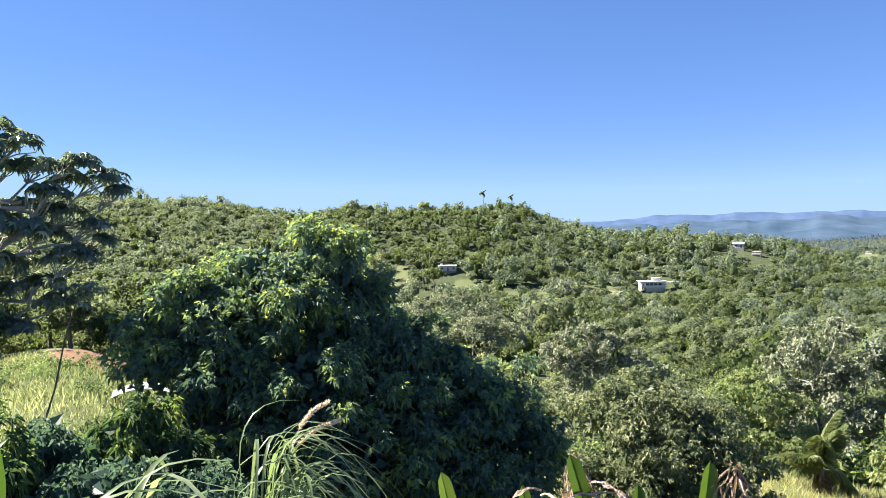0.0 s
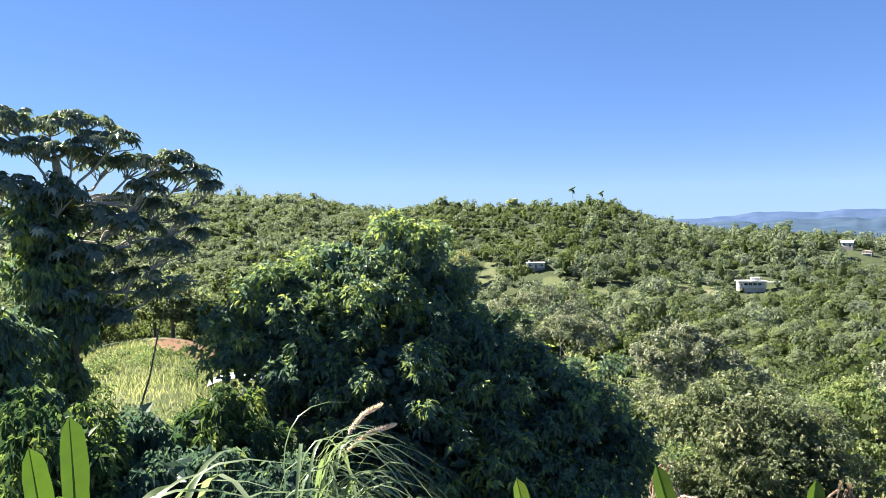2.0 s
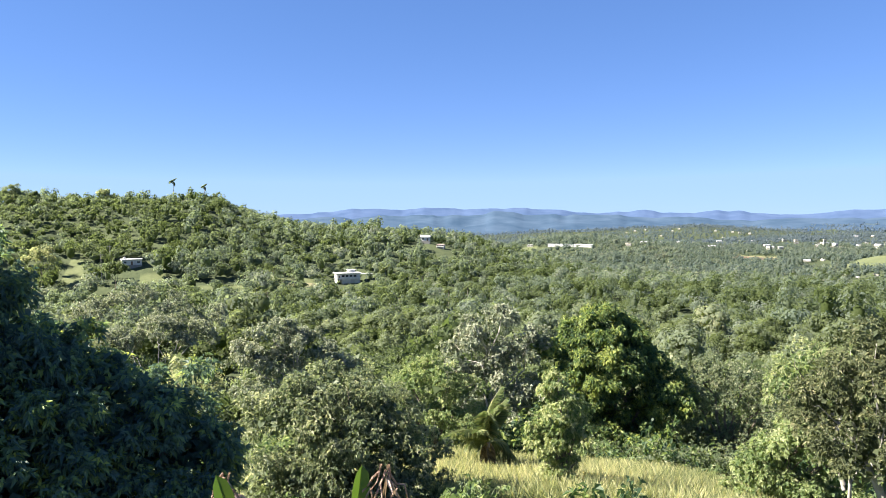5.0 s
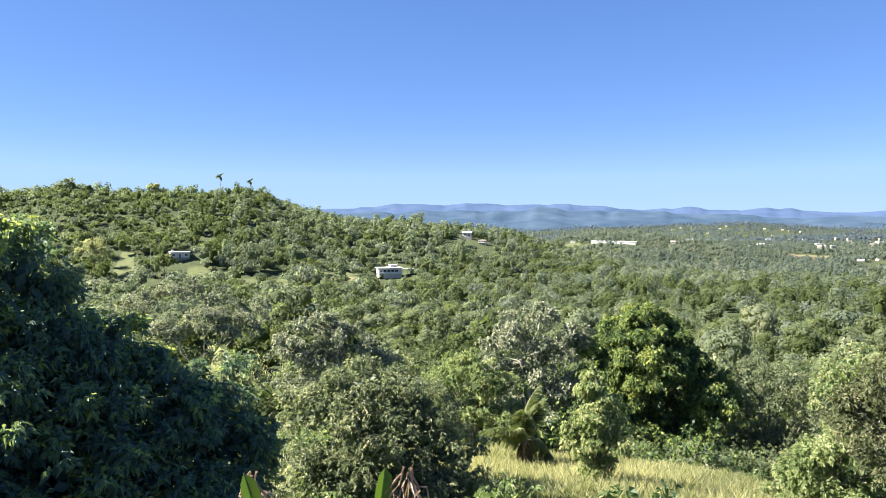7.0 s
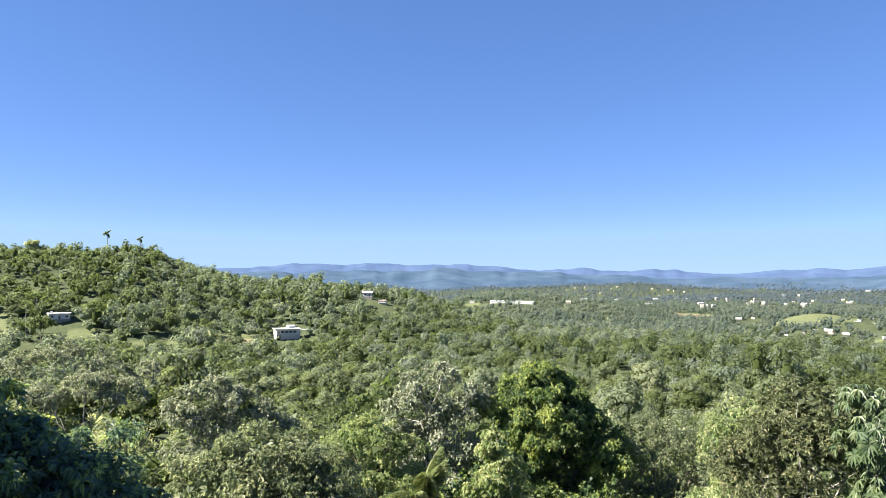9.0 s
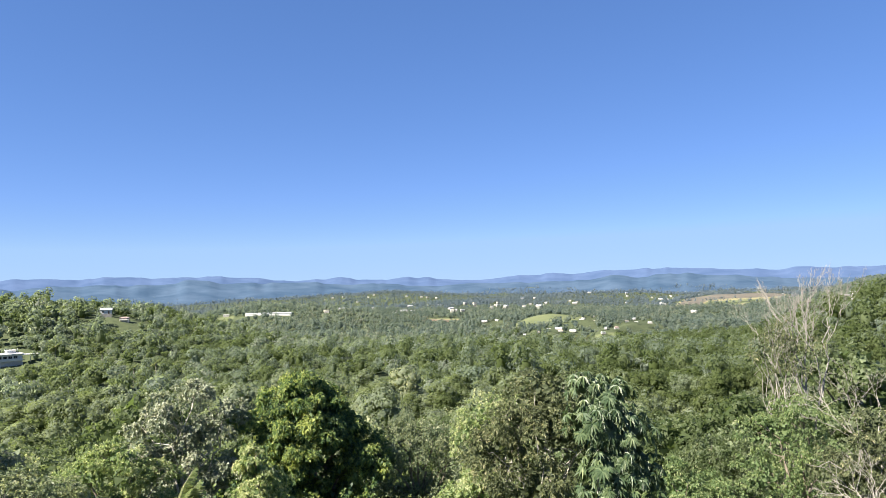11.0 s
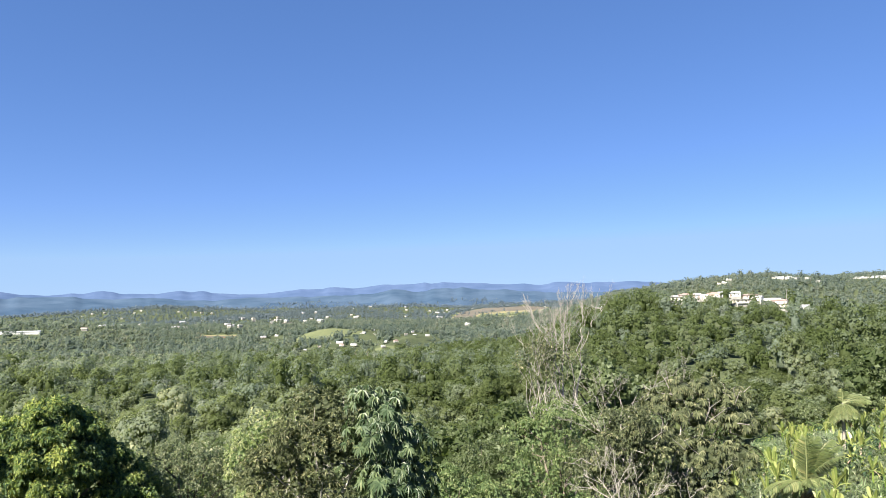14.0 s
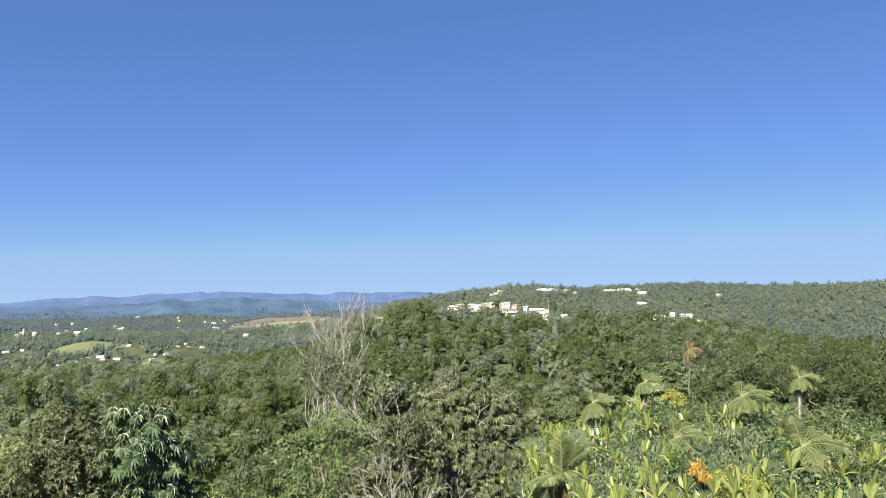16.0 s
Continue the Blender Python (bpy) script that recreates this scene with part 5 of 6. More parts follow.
def banana_slope():
    rng = rnd(77)
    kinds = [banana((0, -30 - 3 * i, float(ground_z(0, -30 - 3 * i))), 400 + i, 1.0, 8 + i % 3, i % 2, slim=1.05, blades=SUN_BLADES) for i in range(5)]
    made = 0
    while made < 298:
        az, r = rng.uniform(82.5, 118), 31 + 75 * rng.random() ** 1.2
        if az < 86 and r > 60:
            continue
        p = on_ground(az, r)
        s = rng.uniform(0.46, 0.84)
        kind = kinds[made % 5]
        m = pose(*p, rng.uniform(-6, 6), rng.uniform(-6, 6), rng.uniform(0, 360))
        if made < 5:
            kind.matrix_basis = m @ Matrix.Diagonal((s, s, s, 1))
        else:
            c = copy_thing(kind, m)
            c.scale = (s, s, s)
        made += 1


banana_slope()


# broad bright trees above the banana slope, and a brownish one among them
for s_, (az_, r_, lobes_, leaf_, tint_, label_) in enumerate((
        (101.0, 108, [(100.2, -5.6, 2.6), (102.0, -5.2, 2.7), (99.0, -7.0, 2.6), (101.0, -7.4, 3.0), (103.2, -6.8, 2.8)], mat_tree, 0.42, "broad leafy tree with bright green crown"),
        (106.4, 112, [(105.6, -5.0, 2.6), (107.4, -4.6, 2.6), (104.6, -6.4, 2.6), (106.6, -6.8, 3.0), (108.8, -6.2, 2.8)], mat_tree, 0.32, "broad leafy tree with bright green crown"),
        (94.6, 105, [(94.6, -7.0, 1.5), (93.8, -7.9, 1.5), (95.6, -7.8, 1.4)], mat_vine, 0.7, "rounded tree with yellow-green leaves"),
        (97.2, 122, [(96.0, -4.8, 2.6), (98.2, -4.6, 2.5), (97.0, -6.6, 3.0), (99.0, -6.4, 2.4)], mat_russet, 0.0, "dark tree with brownish thin foliage"))):
    b = on_ground(az_, r_)
    tree("broad_tree", label_, b, [lobe_at(b, a_, r_, e_, (w_, w_, w_ * 0.75)) for a_, e_, w_ in lobes_],
         960 + s_, 3400, 5, 0.22, 0.12, leaf_, mat_bark, droop=0.35, tint=tint_, trunk=0.2, limbs=1, tuft=0.7)


# ---- undergrowth: shrubs on the near slopes ----
def shrub_kinds():
    out = []
    for i, (leaf, tint, n, ln, wd) in enumerate(((mat_vine, 0.05, 62, 0.18, 0.08), (mat_olive, 0.1, 62, 0.16, 0.06), (mat_round, 0.35, 60, 0.2, 0.1), (mat_vine, 0.25, 60, 0.19, 0.09), (mat_woods, 0.35, 62, 0.19, 0.08))):
        g = crown([(0, 0, 0.5, 0.7, 0.7, 0.6), (0.5, 0.2, 0.35, 0.5, 0.5, 0.45), (-0.4, 0.3, 0.4, 0.5, 0.5, 0.5), (0.1, -0.5, 0.35, 0.5, 0.5, 0.4)], 500 + i, int(n * 1.4), 4, ln, wd, 0.3, tint, 0.2, -0.2, 0.7, 0.24)
        lobes = [(0, 0, 0.55, 0.6, 0.6, 0.55), (0.5, 0.2, 0.35, 0.45, 0.45, 0.4), (-0.45, 0.3, 0.4, 0.45, 0.45, 0.5), (0.1, -0.5, 0.35, 0.5, 0.45, 0.4), (-0.3, -0.3, 0.7, 0.3, 0.3, 0.35)]
        fine = crown(lobes, 520 + i, int(n * 1.5), 4, ln * 0.68, wd * 0.78, 0.3, tint, 0.2, -0.2, 0.8, 0.2)
        out.append((g.mesh("shrub", [leaf]), fine.arrays()))
    return out


def undergrowth():
    rng, kinds = rnd(91), shrub_kinds()
    places = []

    def fill(total, az0, az1, r0, r1, s0, s1, allowed=lambda az, r: True):
        while len(places) < total:
            az, r = rng.uniform(az0, az1), rng.uniform(r0, r1)
            if allowed(az, r):
                places.append((az, r, rng.uniform(s0, s1)))

    fill(90, -20, 85, 9, 30, 0.7, 1.3, lambda az, r: not (-27 < az < 30 and r < 20) and not (8 < az < 48 and r > 24))     # bank below the terrace
    fill(160, -45, -17, 10, 35, 0.6, 1.2)                                              # under the cecropia
    fill(250, 80, 118, 24, 60, 0.8, 1.6)                                               # between the banana plants
    fill(290, -40, 82, 30, 75, 1.2, 2.4, lambda az, r: cover(*polar(az, r)[:2]) == 0)  # round the fields
    fill(410, 3, 56, 46, 60, 1.6, 3.0)                                                # thicket behind the tall grass
    fill(560, 82, 118, 45, 110, 1.0, 2.2)
    fill(660, 94, 118, 60, 115, 1.4, 2.8)                                              # upper banana slope
    fill(730, -45, -18, 12, 34, 0.7, 1.4)
    fill(785, -44, -20, 38, 68, 0.5, 1.5)                                              # in the meadow
    fill(815, -39, -21, 88, 104, 1.8, 3.2)                                             # edge of the wood behind the meadow
    fill(850, 100, 114, 50, 80, 1.2, 2.4)                                              # foot of the far palms
    joined = [Geo() for _ in kinds]
    for n, (az, r, s) in enumerate(places):
        p, k, turn, tall = on_ground(az, r), rng.integers(0, 5), rng.uniform(0, 2 * np.pi), rng.uniform(0.7, 1.2)
        if az > 88 and r > 58:
            k = (2, 4, 4, 1)[k % 4]
        elif az < -17 and r > 80:
            k = 4
        if n < 290:
            ob = new("shrub", kinds[k][0])
            ob.matrix_basis = pose(p[0], p[1], p[2] - 0.1, 0, 0, math.degrees(turn)) @ Matrix.Diagonal((s, s, s * tall, 1))
            tagged(ob, "low leafy green shrub on the slope", "shrub", "undergrowth shrubs")
        else:
            v, f, t, _ = kinds[k][1]
            c, q = math.cos(turn), math.sin(turn)
            joined[k].add(np.stack([(v[:, 0] * c - v[:, 1] * q) * s + p[0], (v[:, 0] * q + v[:, 1] * c) * s + p[1], v[:, 2] * s * tall + p[2] - 0.1], -1), f, t)
    for (me, _), g in zip(kinds, joined):
        tagged(new("thicket", g.mesh("thicket", [me.materials[0]])), "thicket of leafy shrubs closing the gaps between plants", "thicket", kind="stuff")


undergrowth()


# ---- grass ----
def grass(name, az0, az1, r0, r1, n, height, width, material, seed, label, only=None, tint=0.5):
    rng = rnd(seed)
    az = rng.uniform(az0, az1, n)
    r = np.sqrt(rng.uniform(r0 * r0, r1 * r1, n))
    x, y = np.sin(np.radians(az)) * r, np.cos(np.radians(az)) * r
    if only is not None:
        k = np.isin(cover(x, y), only)
        x, y = x[k], y[k]
    n = len(x)
    z = ground_z(x, y)
    tall = height * (0.7 + 0.5 * (smooth_noise(x, y, 4) * 0.5 + 0.5)) * rng.uniform(0.5, 1.2, n)
    lean = rng.normal(0, 0.35, (n, 2))
    d = unit(np.stack([lean[:, 0], lean[:, 1], np.ones(n)], -1))
    g = Geo()
    tints_ = tint + 0.25 * smooth_noise(x, y, 6) + rng.normal(0, 0.12, n)
    leaves(g, np.stack([x, y, z - 0.05], -1), d, np.stack([rng.normal(0, 1, n), rng.normal(0, 1, n), 0 * x], -1), tall, width, tints_, droop=0.15)
    tagged(new(name, g.mesh(name, [material])), label, "grass", kind="stuff")


grass("field_grass", 14, 52, 25, 52, 80000, 1.15, 0.022, mat_grass, 95, "tall yellow-green grass on the open slope", [1, 2], 0.5)
grass("field_grass", -44, -18, 28, 90, 34000, 0.8, 0.06, mat_grass, 96, "yellow-green meadow grass below the dark trees", [1, 2], 0.02)
grass("clearing_grass", -10, 22, 30, 75, 8000, 1.1, 0.06, mat_grass, 97, "pale yellow grass in gaps between the trees", [1])
grass("bank_grass", -50, 118, 2.2, 14, 16000, 0.45, 0.02, mat_cane, 98, "short rough grass on the bank below the terrace", None, 0.3)

grass("slope_grass", 83, 119, 28, 112, 22000, 0.9, 0.09, mat_cane, 99, "rank green grass between the banana plants", None, 0.35)
grass("terrace_grass", -180, 180, 0.7, 12, 26000, 0.12, 0.012, mat_cane, 100, "short mown grass round the viewing place", None, 0.3)


# bright bushes among the banana plants
for s_, (az_, r_, size_, leaf_, label_) in enumerate(((84.6, 33, 0.8, mat_gold, "round bush with bright yellow-green leaves"), (97.8, 44, 0.3, mat_amber, "bush with orange blossom among banana plants"),
                                                      (100.6, 40, 1.3, mat_gold, "broad bush with yellowish leaves on the slope"), (96.2, 70, 0.8, mat_gold, "round bush with bright yellow-green leaves"))):
    b = on_ground(az_, r_)
    h_ = 1.2 if r_ < 60 else 3.0
    tree("bush", label_, b, [(0, 0, h_, size_, size_, size_ * 0.7), (0.7 * size_, 0.2, h_ - 0.3, 0.7 * size_, 0.7 * size_, 0.6 * size_), (-0.6 * size_, -0.3, h_ - 0.4, 0.7 * size_, 0.7 * size_, 0.6 * size_)],
         1100 + s_, 560, 5, 0.16, 0.08, leaf_, mat_bark, tint=0.45, trunk=0.05, tuft=0.26)


# ---- houses ----
def box_arrays(x0, x1, y0, y1, z0, z1):
    v = np.array([(x, y, z) for z in (z0, z1) for x, y in ((x0, y0), (x1, y0), (x1, y1), (x0, y1))], float)
    return v, np.array([(0, 3, 2, 1), (4, 5, 6, 7), (0, 1, 5, 4), (1, 2, 6, 5), (2, 3, 7, 6), (3, 0, 4, 7)])


def boxes(name, material, *items):
    g = Geo()
    for it in items:
        g.add(*box_arrays(*it))
    me = g.mesh(name, [material])
    return me


def wall_mesh(w, d, h, openings, thick=0.2):
    """Four walls with real openings in the front (y = -d / 2), given as (x0, x1, z0, z1)."""
    g = Geo()
    y = -d / 2
    xs = sorted({-w / 2, w / 2, *[o[0] for o in openings], *[o[1] for o in openings]})
    for a, c in zip(xs, xs[1:]):
        holes = sorted((o[2], o[3]) for o in openings if o[0] <= a and o[1] >= c)
        z = 0.0
        for z0, z1 in holes:
            if z0 > z:
                g.add(*box_arrays(a, c, y, y + thick, z, z0))
            z = z1
        if z < h:
            g.add(*box_arrays(a, c, y, y + thick, z, h))
    g.add(*box_arrays(-w / 2, w / 2, d / 2 - thick, d / 2, 0, h))
    g.add(*box_arrays(-w / 2, -w / 2 + thick, y + thick, d / 2 - thick, 0, h))
    g.add(*box_arrays(w / 2 - thick, w / 2, y + thick, d / 2 - thick, 0, h))
    return g


def gable_mesh(w, d, h, rise, material, over=0.5):
    g = Geo()
    x, y, t = w / 2 + over, d / 2 + over, 0.15
    for s in (-1, 1):
        v = [(-x, s * y, h), (x, s * y, h), (x, 0, h + rise), (-x, 0, h + rise)]
        v += [(p[0], p[1], p[2] + t) for p in v]
        g.add(v, [(0, 3, 2, 1), (4, 5, 6, 7), (0, 1, 5, 4), (1, 2, 6, 5), (2, 3, 7, 6), (3, 0, 4, 7)])
    for s in (-1, 1):
        q = s * (w / 2 - 0.1)
        g.add([(q, -d / 2, h), (q, d / 2, h), (q, 0, h + rise)], [(0, 1, 2)])
    return g.mesh("roof", [material])


def hip_mesh(w, d, h, rise, material, over=0.6):
    x, y, t = w / 2 + over, d / 2 + over, 0.2
    k = max(w / 2 - d / 2, 0.3)
    g = Geo()
    g.add([(-x, -y, h), (x, -y, h), (x, y, h), (-x, y, h), (-x, -y, h + t), (x, -y, h + t), (x, y, h + t), (-x, y, h + t), (-k, 0, h + t + rise), (k, 0, h + t + rise)],
          [(0, 3, 2, 1), (0, 1, 5, 4), (1, 2, 6, 5), (2, 3, 7, 6), (3, 0, 4, 7), (4, 5, 9, 8), (6, 7, 8, 9)])
    g.add([(x, -y, h + t), (x, y, h + t), (k, 0, h + t + rise), (-x, y, h + t), (-x, -y, h + t), (-k, 0, h + t + rise)], [(0, 1, 2), (3, 4, 5)])
    return g.mesh("roof", [material])


def window_part(parent, x0, x1, z0, z1, y):
    fr = part("window", boxes("window", mat_white, (x0, x1, y - 0.06, y + 0.03, z0 - 0.08, z0), (x0, x1, y - 0.03, y + 0.03, z1 - 0.07, z1),
                              (x0, x0 + 0.07, y - 0.03, y + 0.03, z0, z1 - 0.07), (x1 - 0.07, x1, y - 0.03, y + 0.03, z0, z1 - 0.07),
                              ((x0 + x1) / 2 - 0.03, (x0 + x1) / 2 + 0.03, y - 0.03, y + 0.03, z0, z1 - 0.07)), parent)
    part("pane", boxes("pane", mat_glass, (x0 + 0.07, x1 - 0.07, y + 0.04, y + 0.06, z0, z1 - 0.07)), fr)


HOUSE_STYLES = {
    "white": (11, 8, 3.2, 1, "flat", mat_white, mat_white, "white-painted flat-roofed concrete house among trees"),
    "hut": (7, 5, 2.7, 1, "gable", mat_white, mat_sheet, "small pale hut with a sheet-metal gable roof"),
    "salmon": (12, 8, 3.0, 1, "hip", mat_pink, mat_rust, "salmon-pink house with a reddish hipped roof"),
    "long": (19, 8, 3.0, 1, "gable", mat_white, mat_sheet, "long white low building with a grey sheet roof"),
    "cream": (10, 8, 3.0, 1, "flat", mat_cream, mat_grey, "cream concrete house with a flat roof"),
}


def house(kind, at, turn, size=1.0, plinth=7.0, group="hillside houses"):
    w, d, h, floors, roof, wall, top, label = HOUSE_STYLES[kind]
    root = thing("house", at, label, "house", group, turn, size)
    n = max(2, int(w / 3.2))
    spots = [-w / 2 + (i + 0.5) * w / n for i in range(n)]
    holes, windows, door_x = [], [], spots[n // 2]
    for f in range(floors):
        for x in spots:
            if f == 0 and x == door_x:
                holes.append((x - 0.5, x + 0.5, 0.0, 2.1))
            else:
                windows.append((x - 0.75, x + 0.75, f * h + 1.0, f * h + 2.2))
    part("wall", wall_mesh(w, d, h * floors, holes + windows).mesh("wall", [wall]), root)
    part("plinth", boxes("plinth", mat_grey, (-w / 2 - 0.15, w / 2 + 0.15, -d / 2 - 0.15, d / 2 + 0.15, -plinth, -0.004)), root)
    if roof == "flat":
        me = boxes("roof", top, (-w / 2 - 0.6, w / 2 + 0.6, -d / 2 - 0.9, d / 2 + 0.5, h * floors, h * floors + 0.25), (-w / 2 + 1, -w / 2 + 2.4, 0, 1.4, h * floors + 0.25, h * floors + 1.3))
    else:
        me = (gable_mesh if roof == "gable" else hip_mesh)(w, d, h * floors, 1.3, top)
    part("roof", me, root)
    for x0, x1, z0, z1 in windows:
        window_part(root, x0, x1, z0, z1, -d / 2 + 0.1)
    part("door", boxes("door", mat_wood, (door_x - 0.5, door_x + 0.5, -d / 2 + 0.08, -d / 2 + 0.13, 0, 2.1)), root)
    if kind in ("cream", "salmon"):
        h = 0.0
        part("terrace", boxes("terrace", mat_white, (-w / 2, w / 2, -d / 2 - 1.4, -d / 2 - 0.004, h - 0.15, h), (-w / 2, w / 2, -d / 2 - 1.4, -d / 2 - 1.3, h, h + 0.9),
                              (-w / 2, -w / 2 + 0.25, -d / 2 - 1.4, -d / 2 - 1.15, -plinth, h - 0.15), (w / 2 - 0.25, w / 2, -d / 2 - 1.4, -d / 2 - 1.15, -plinth, h - 0.15)), root)
    return root


def villa(at, turn):
    """The white two-storey villa on the hillside: overhanging flat roof, band of windows, open lower floor with slats, roof box and carport."""
    root = thing("villa", at, "white two-storey concrete villa with overhanging flat roof and grey lower floor", "house", "hillside houses", turn, 0.82)
    w, d = 15.0, 9.0
    wins = [(x - 1.0, x + 1.0, 4.1, 5.5) for x in (-3.6, -1.0, 1.6, 4.2)]
    up = wall_mesh(w, d, 3.4, [(a, b_, z0 - 3.0, z1 - 3.0) for a, b_, z0, z1 in wins + [(-6.6, -5.6, 3.0, 5.1)]])
    v, f, t, s = up.arrays()
    part("upper_wall", mesh_of("upper_wall", v + [0, 0, 3.0], f, t, [mat_white]), root)
    part("lower_wall", boxes("lower_wall", mat_white, (-4.5, 7.4, -3.9, 4.4, 0, 2.8), (-7.4, -7.1, -4.4, 4.4, -4, 2.8)), root, "grey shaded lower wall")
    part("floor_slab", boxes("floor_slab", mat_white, (-7.7, 7.7, -5.6, 4.5, 2.8, 3.0)), root)
    part("roof", boxes("roof", mat_white, (-8.6, 8.4, -5.8, 5.0, 6.4, 6.75)), root)
    part("roof_box", boxes("roof_box", mat_white, (0.5, 5.0, -1.5, 3.0, 6.75, 8.4), (0.2, 5.3, -1.8, 3.3, 8.4, 8.6), (6.0, 6.2, 0, 0.2, 6.75, 9.6)), root, "white stair box on the roof")
    part("balustrade", boxes("balustrade", mat_white, (-7.7, 7.7, -5.6, -5.5, 3.0, 3.9)), root)
    for x in (-7.5, -3.5, 0.5, 4.5, 7.3):
        part("column", boxes("column", mat_white, (x - 0.15, x + 0.15, -5.5, -5.2, -4, 2.8)), root)
    for i in range(9):
        part("slat", boxes("slat", mat_white, (-4.4, 7.2, -3.99, -3.93, 0.3 + 0.28 * i, 0.38 + 0.28 * i)), root)
    for x0, x1, z0, z1 in wins:
        window_part(root, x0, x1, z0, z1, -d / 2 + 0.1)
    part("door", boxes("door", mat_wood, (-6.6, -5.6, -4.42, -4.36, 3.0, 5.1)), root)
    part("carport_roof", boxes("carport_roof", mat_white, (8.5, 17.5, -1.0, 4.5, 5.4, 5.65)), root)
    for x in (12.5, 17.0):
        part("carport_post", boxes("carport_post", mat_white, (x, x + 0.25, -0.8, -0.55, -4, 5.4)), root)
    part("plinth", boxes("plinth", mat_grey, (-4.5, 7.4, -3.8, 4.3, -5, -0.004)), root)


for az_, r_, kind_ in HOUSES:
    p_ = on_ground(az_, r_)
    p_[2] += 0.2 if kind_ == "villa" else 1.7 if 78 < az_ < 90 and r_ < 450 else -0.2 if 90 < az_ < 100 else -0.9 if r_ > 700 else 0.5
    if kind_ == "villa":
        villa(p_, -az_ + 12)
    else:
        house(kind_, p_, -az_ + 25 * math.sin(az_ * 7.7 + r_), 0.42 if 91 < az_ < 100 else 0.6 if 78 < az_ < 91 else 0.4 if 700 < r_ < 1050 or kind_ == "salmon" else 0.85, 4.0 if r_ < 600 else 2.6)


def far_house_kinds():
    out = []
    for i, kind in enumerate(("white", "cream", "long", "white")):
        out.append(house(kind, (0, 0, -80), 0.0, 0.9, 6.0, "distant village houses"))
    return out


def far_houses():
    """White houses of the villages on the plain, and along the ridge."""
    kinds, fresh = far_house_kinds(), [True] * 4
    rng = rnd(6)
    for az, r, k in FAR_HOUSES:
        p = on_ground(az, r)
        p[2] += 1.0 if r < 1500 else 3.0
        m = pose(*p, 0, 0, -az + rng.uniform(-40, 40))
        if fresh[k]:
            kinds[k].matrix_basis = m @ Matrix.Diagonal((0.75, 0.75, 0.75, 1))
            fresh[k] = False
        else:
            copy_thing(kinds[k], m).scale = (0.75, 0.75, 0.75)


far_houses()

# long pale greenhouse roofs on the plain
for i_, (az_, r_, w_) in enumerate(((30.8, 1170, 70),)):
    p_ = on_ground(az_, r_)
    root_ = thing("greenhouse", (p_[0], p_[1], p_[2] + 0.6), "long low shed with a whitish plastic roof", "greenhouse", turn=-az_ - 10)
    part("roof", gable_mesh(w_, 12, 1.7, 0.9, mat_sheet), root_)
    part("wall", boxes("wall", mat_white, (-w_ / 2, w_ / 2, -6, 6, -8, 1.65)), root_)

# utility poles and the mast on the ridge
def pole(az, r, height, name="utility_pole", label="grey concrete utility pole with a crossarm", category="pole"):
    p = on_ground(az, r)
    root = thing(name, p, label, category)
    g = Geo()
    tube(g, [(0, 0, -0.5), (0, 0, height * 0.5), (0, 0, height)], [0.2, 0.16, 0.11], 8)
    part("post", g.mesh("post", [mat_grey], True), root)
    part("crossarm", boxes("crossarm", mat_grey, (-1.1, 1.1, -0.06, 0.06, height - 0.9, height - 0.75)), root)


pole(-4.6, 392, 14)
pole(-4.0, 405, 11)
pole(98.6, 470, 12)
pole(99.6, 480, 12)
pole(107.2, 505, 12)
pole(87.0, 410, 12)
pole(98.9, 1460, 46, "radio_mast", "slender grey radio mast on the ridge", "mast")

# curved sheet roof in the meadow
p_ = on_ground(-26.3, 44)
root_ = thing("shelter", p_, "low open shelter with a curved white metal sheet roof", "shelter", turn=24)
g_ = Geo()
q_ = np.linspace(-1, 1, 9)
top_ = np.stack([q_ * 1.5, 0 * q_, 1.5 - 0.35 * q_ ** 2], -1)
for off_ in (0.0, 0.03):
    v_ = np.concatenate([top_ + [0, -0.9, off_], top_ + [0, 0.9, off_]])
    i_ = np.arange(8)
    g_.add(v_, np.stack([i_, i_ + 1, i_ + 10, i_ + 9], -1))
part("roof", g_.mesh("roof", [mat_sheet], True), root_)
for x_ in (-1.3, 1.3):
    for y_ in (-0.8, 0.8):
        part("post", boxes("post", mat_wood, (x_ - 0.04, x_ + 0.04, y_ - 0.04, y_ + 0.04, -0.2, 1.2)), root_)


# ---- trees that stand out on the hill ----
for s_, (az_, r_, size_, tint_) in enumerate(((-4.4, 530, 4.5, 0.55), (-10.0, 525, 4.4, 0.5), (-8.6, 525, 3.0, 0.35), (3.1, 532, 3.0, 0.2), (-8.3, 400, 6.5, 0.75), (-3.7, 380, 5.0, 0.1))):
    b = on_ground(az_, r_)
    tree("hill_tree", "single tree standing out against the sky on the hill" if r_ > 500 else "tall tree beside the hillside meadow", b,
         [(0.5, 0, 2.3 * size_, 0.8 * size_, 0.8 * size_, 0.5 * size_), (-0.5 * size_, 0.2, 1.9 * size_, 0.6 * size_, 0.6 * size_, 0.4 * size_), (0.5 * size_, 0.3, 1.8 * size_, 0.6 * size_, 0.6 * size_, 0.5 * size_)],
         800 + s_, 800, 3, 0.75, 0.5, mat_tree, mat_bark, tint=tint_, trunk=0.25, limbs=1, tuft=0.3 * size_)


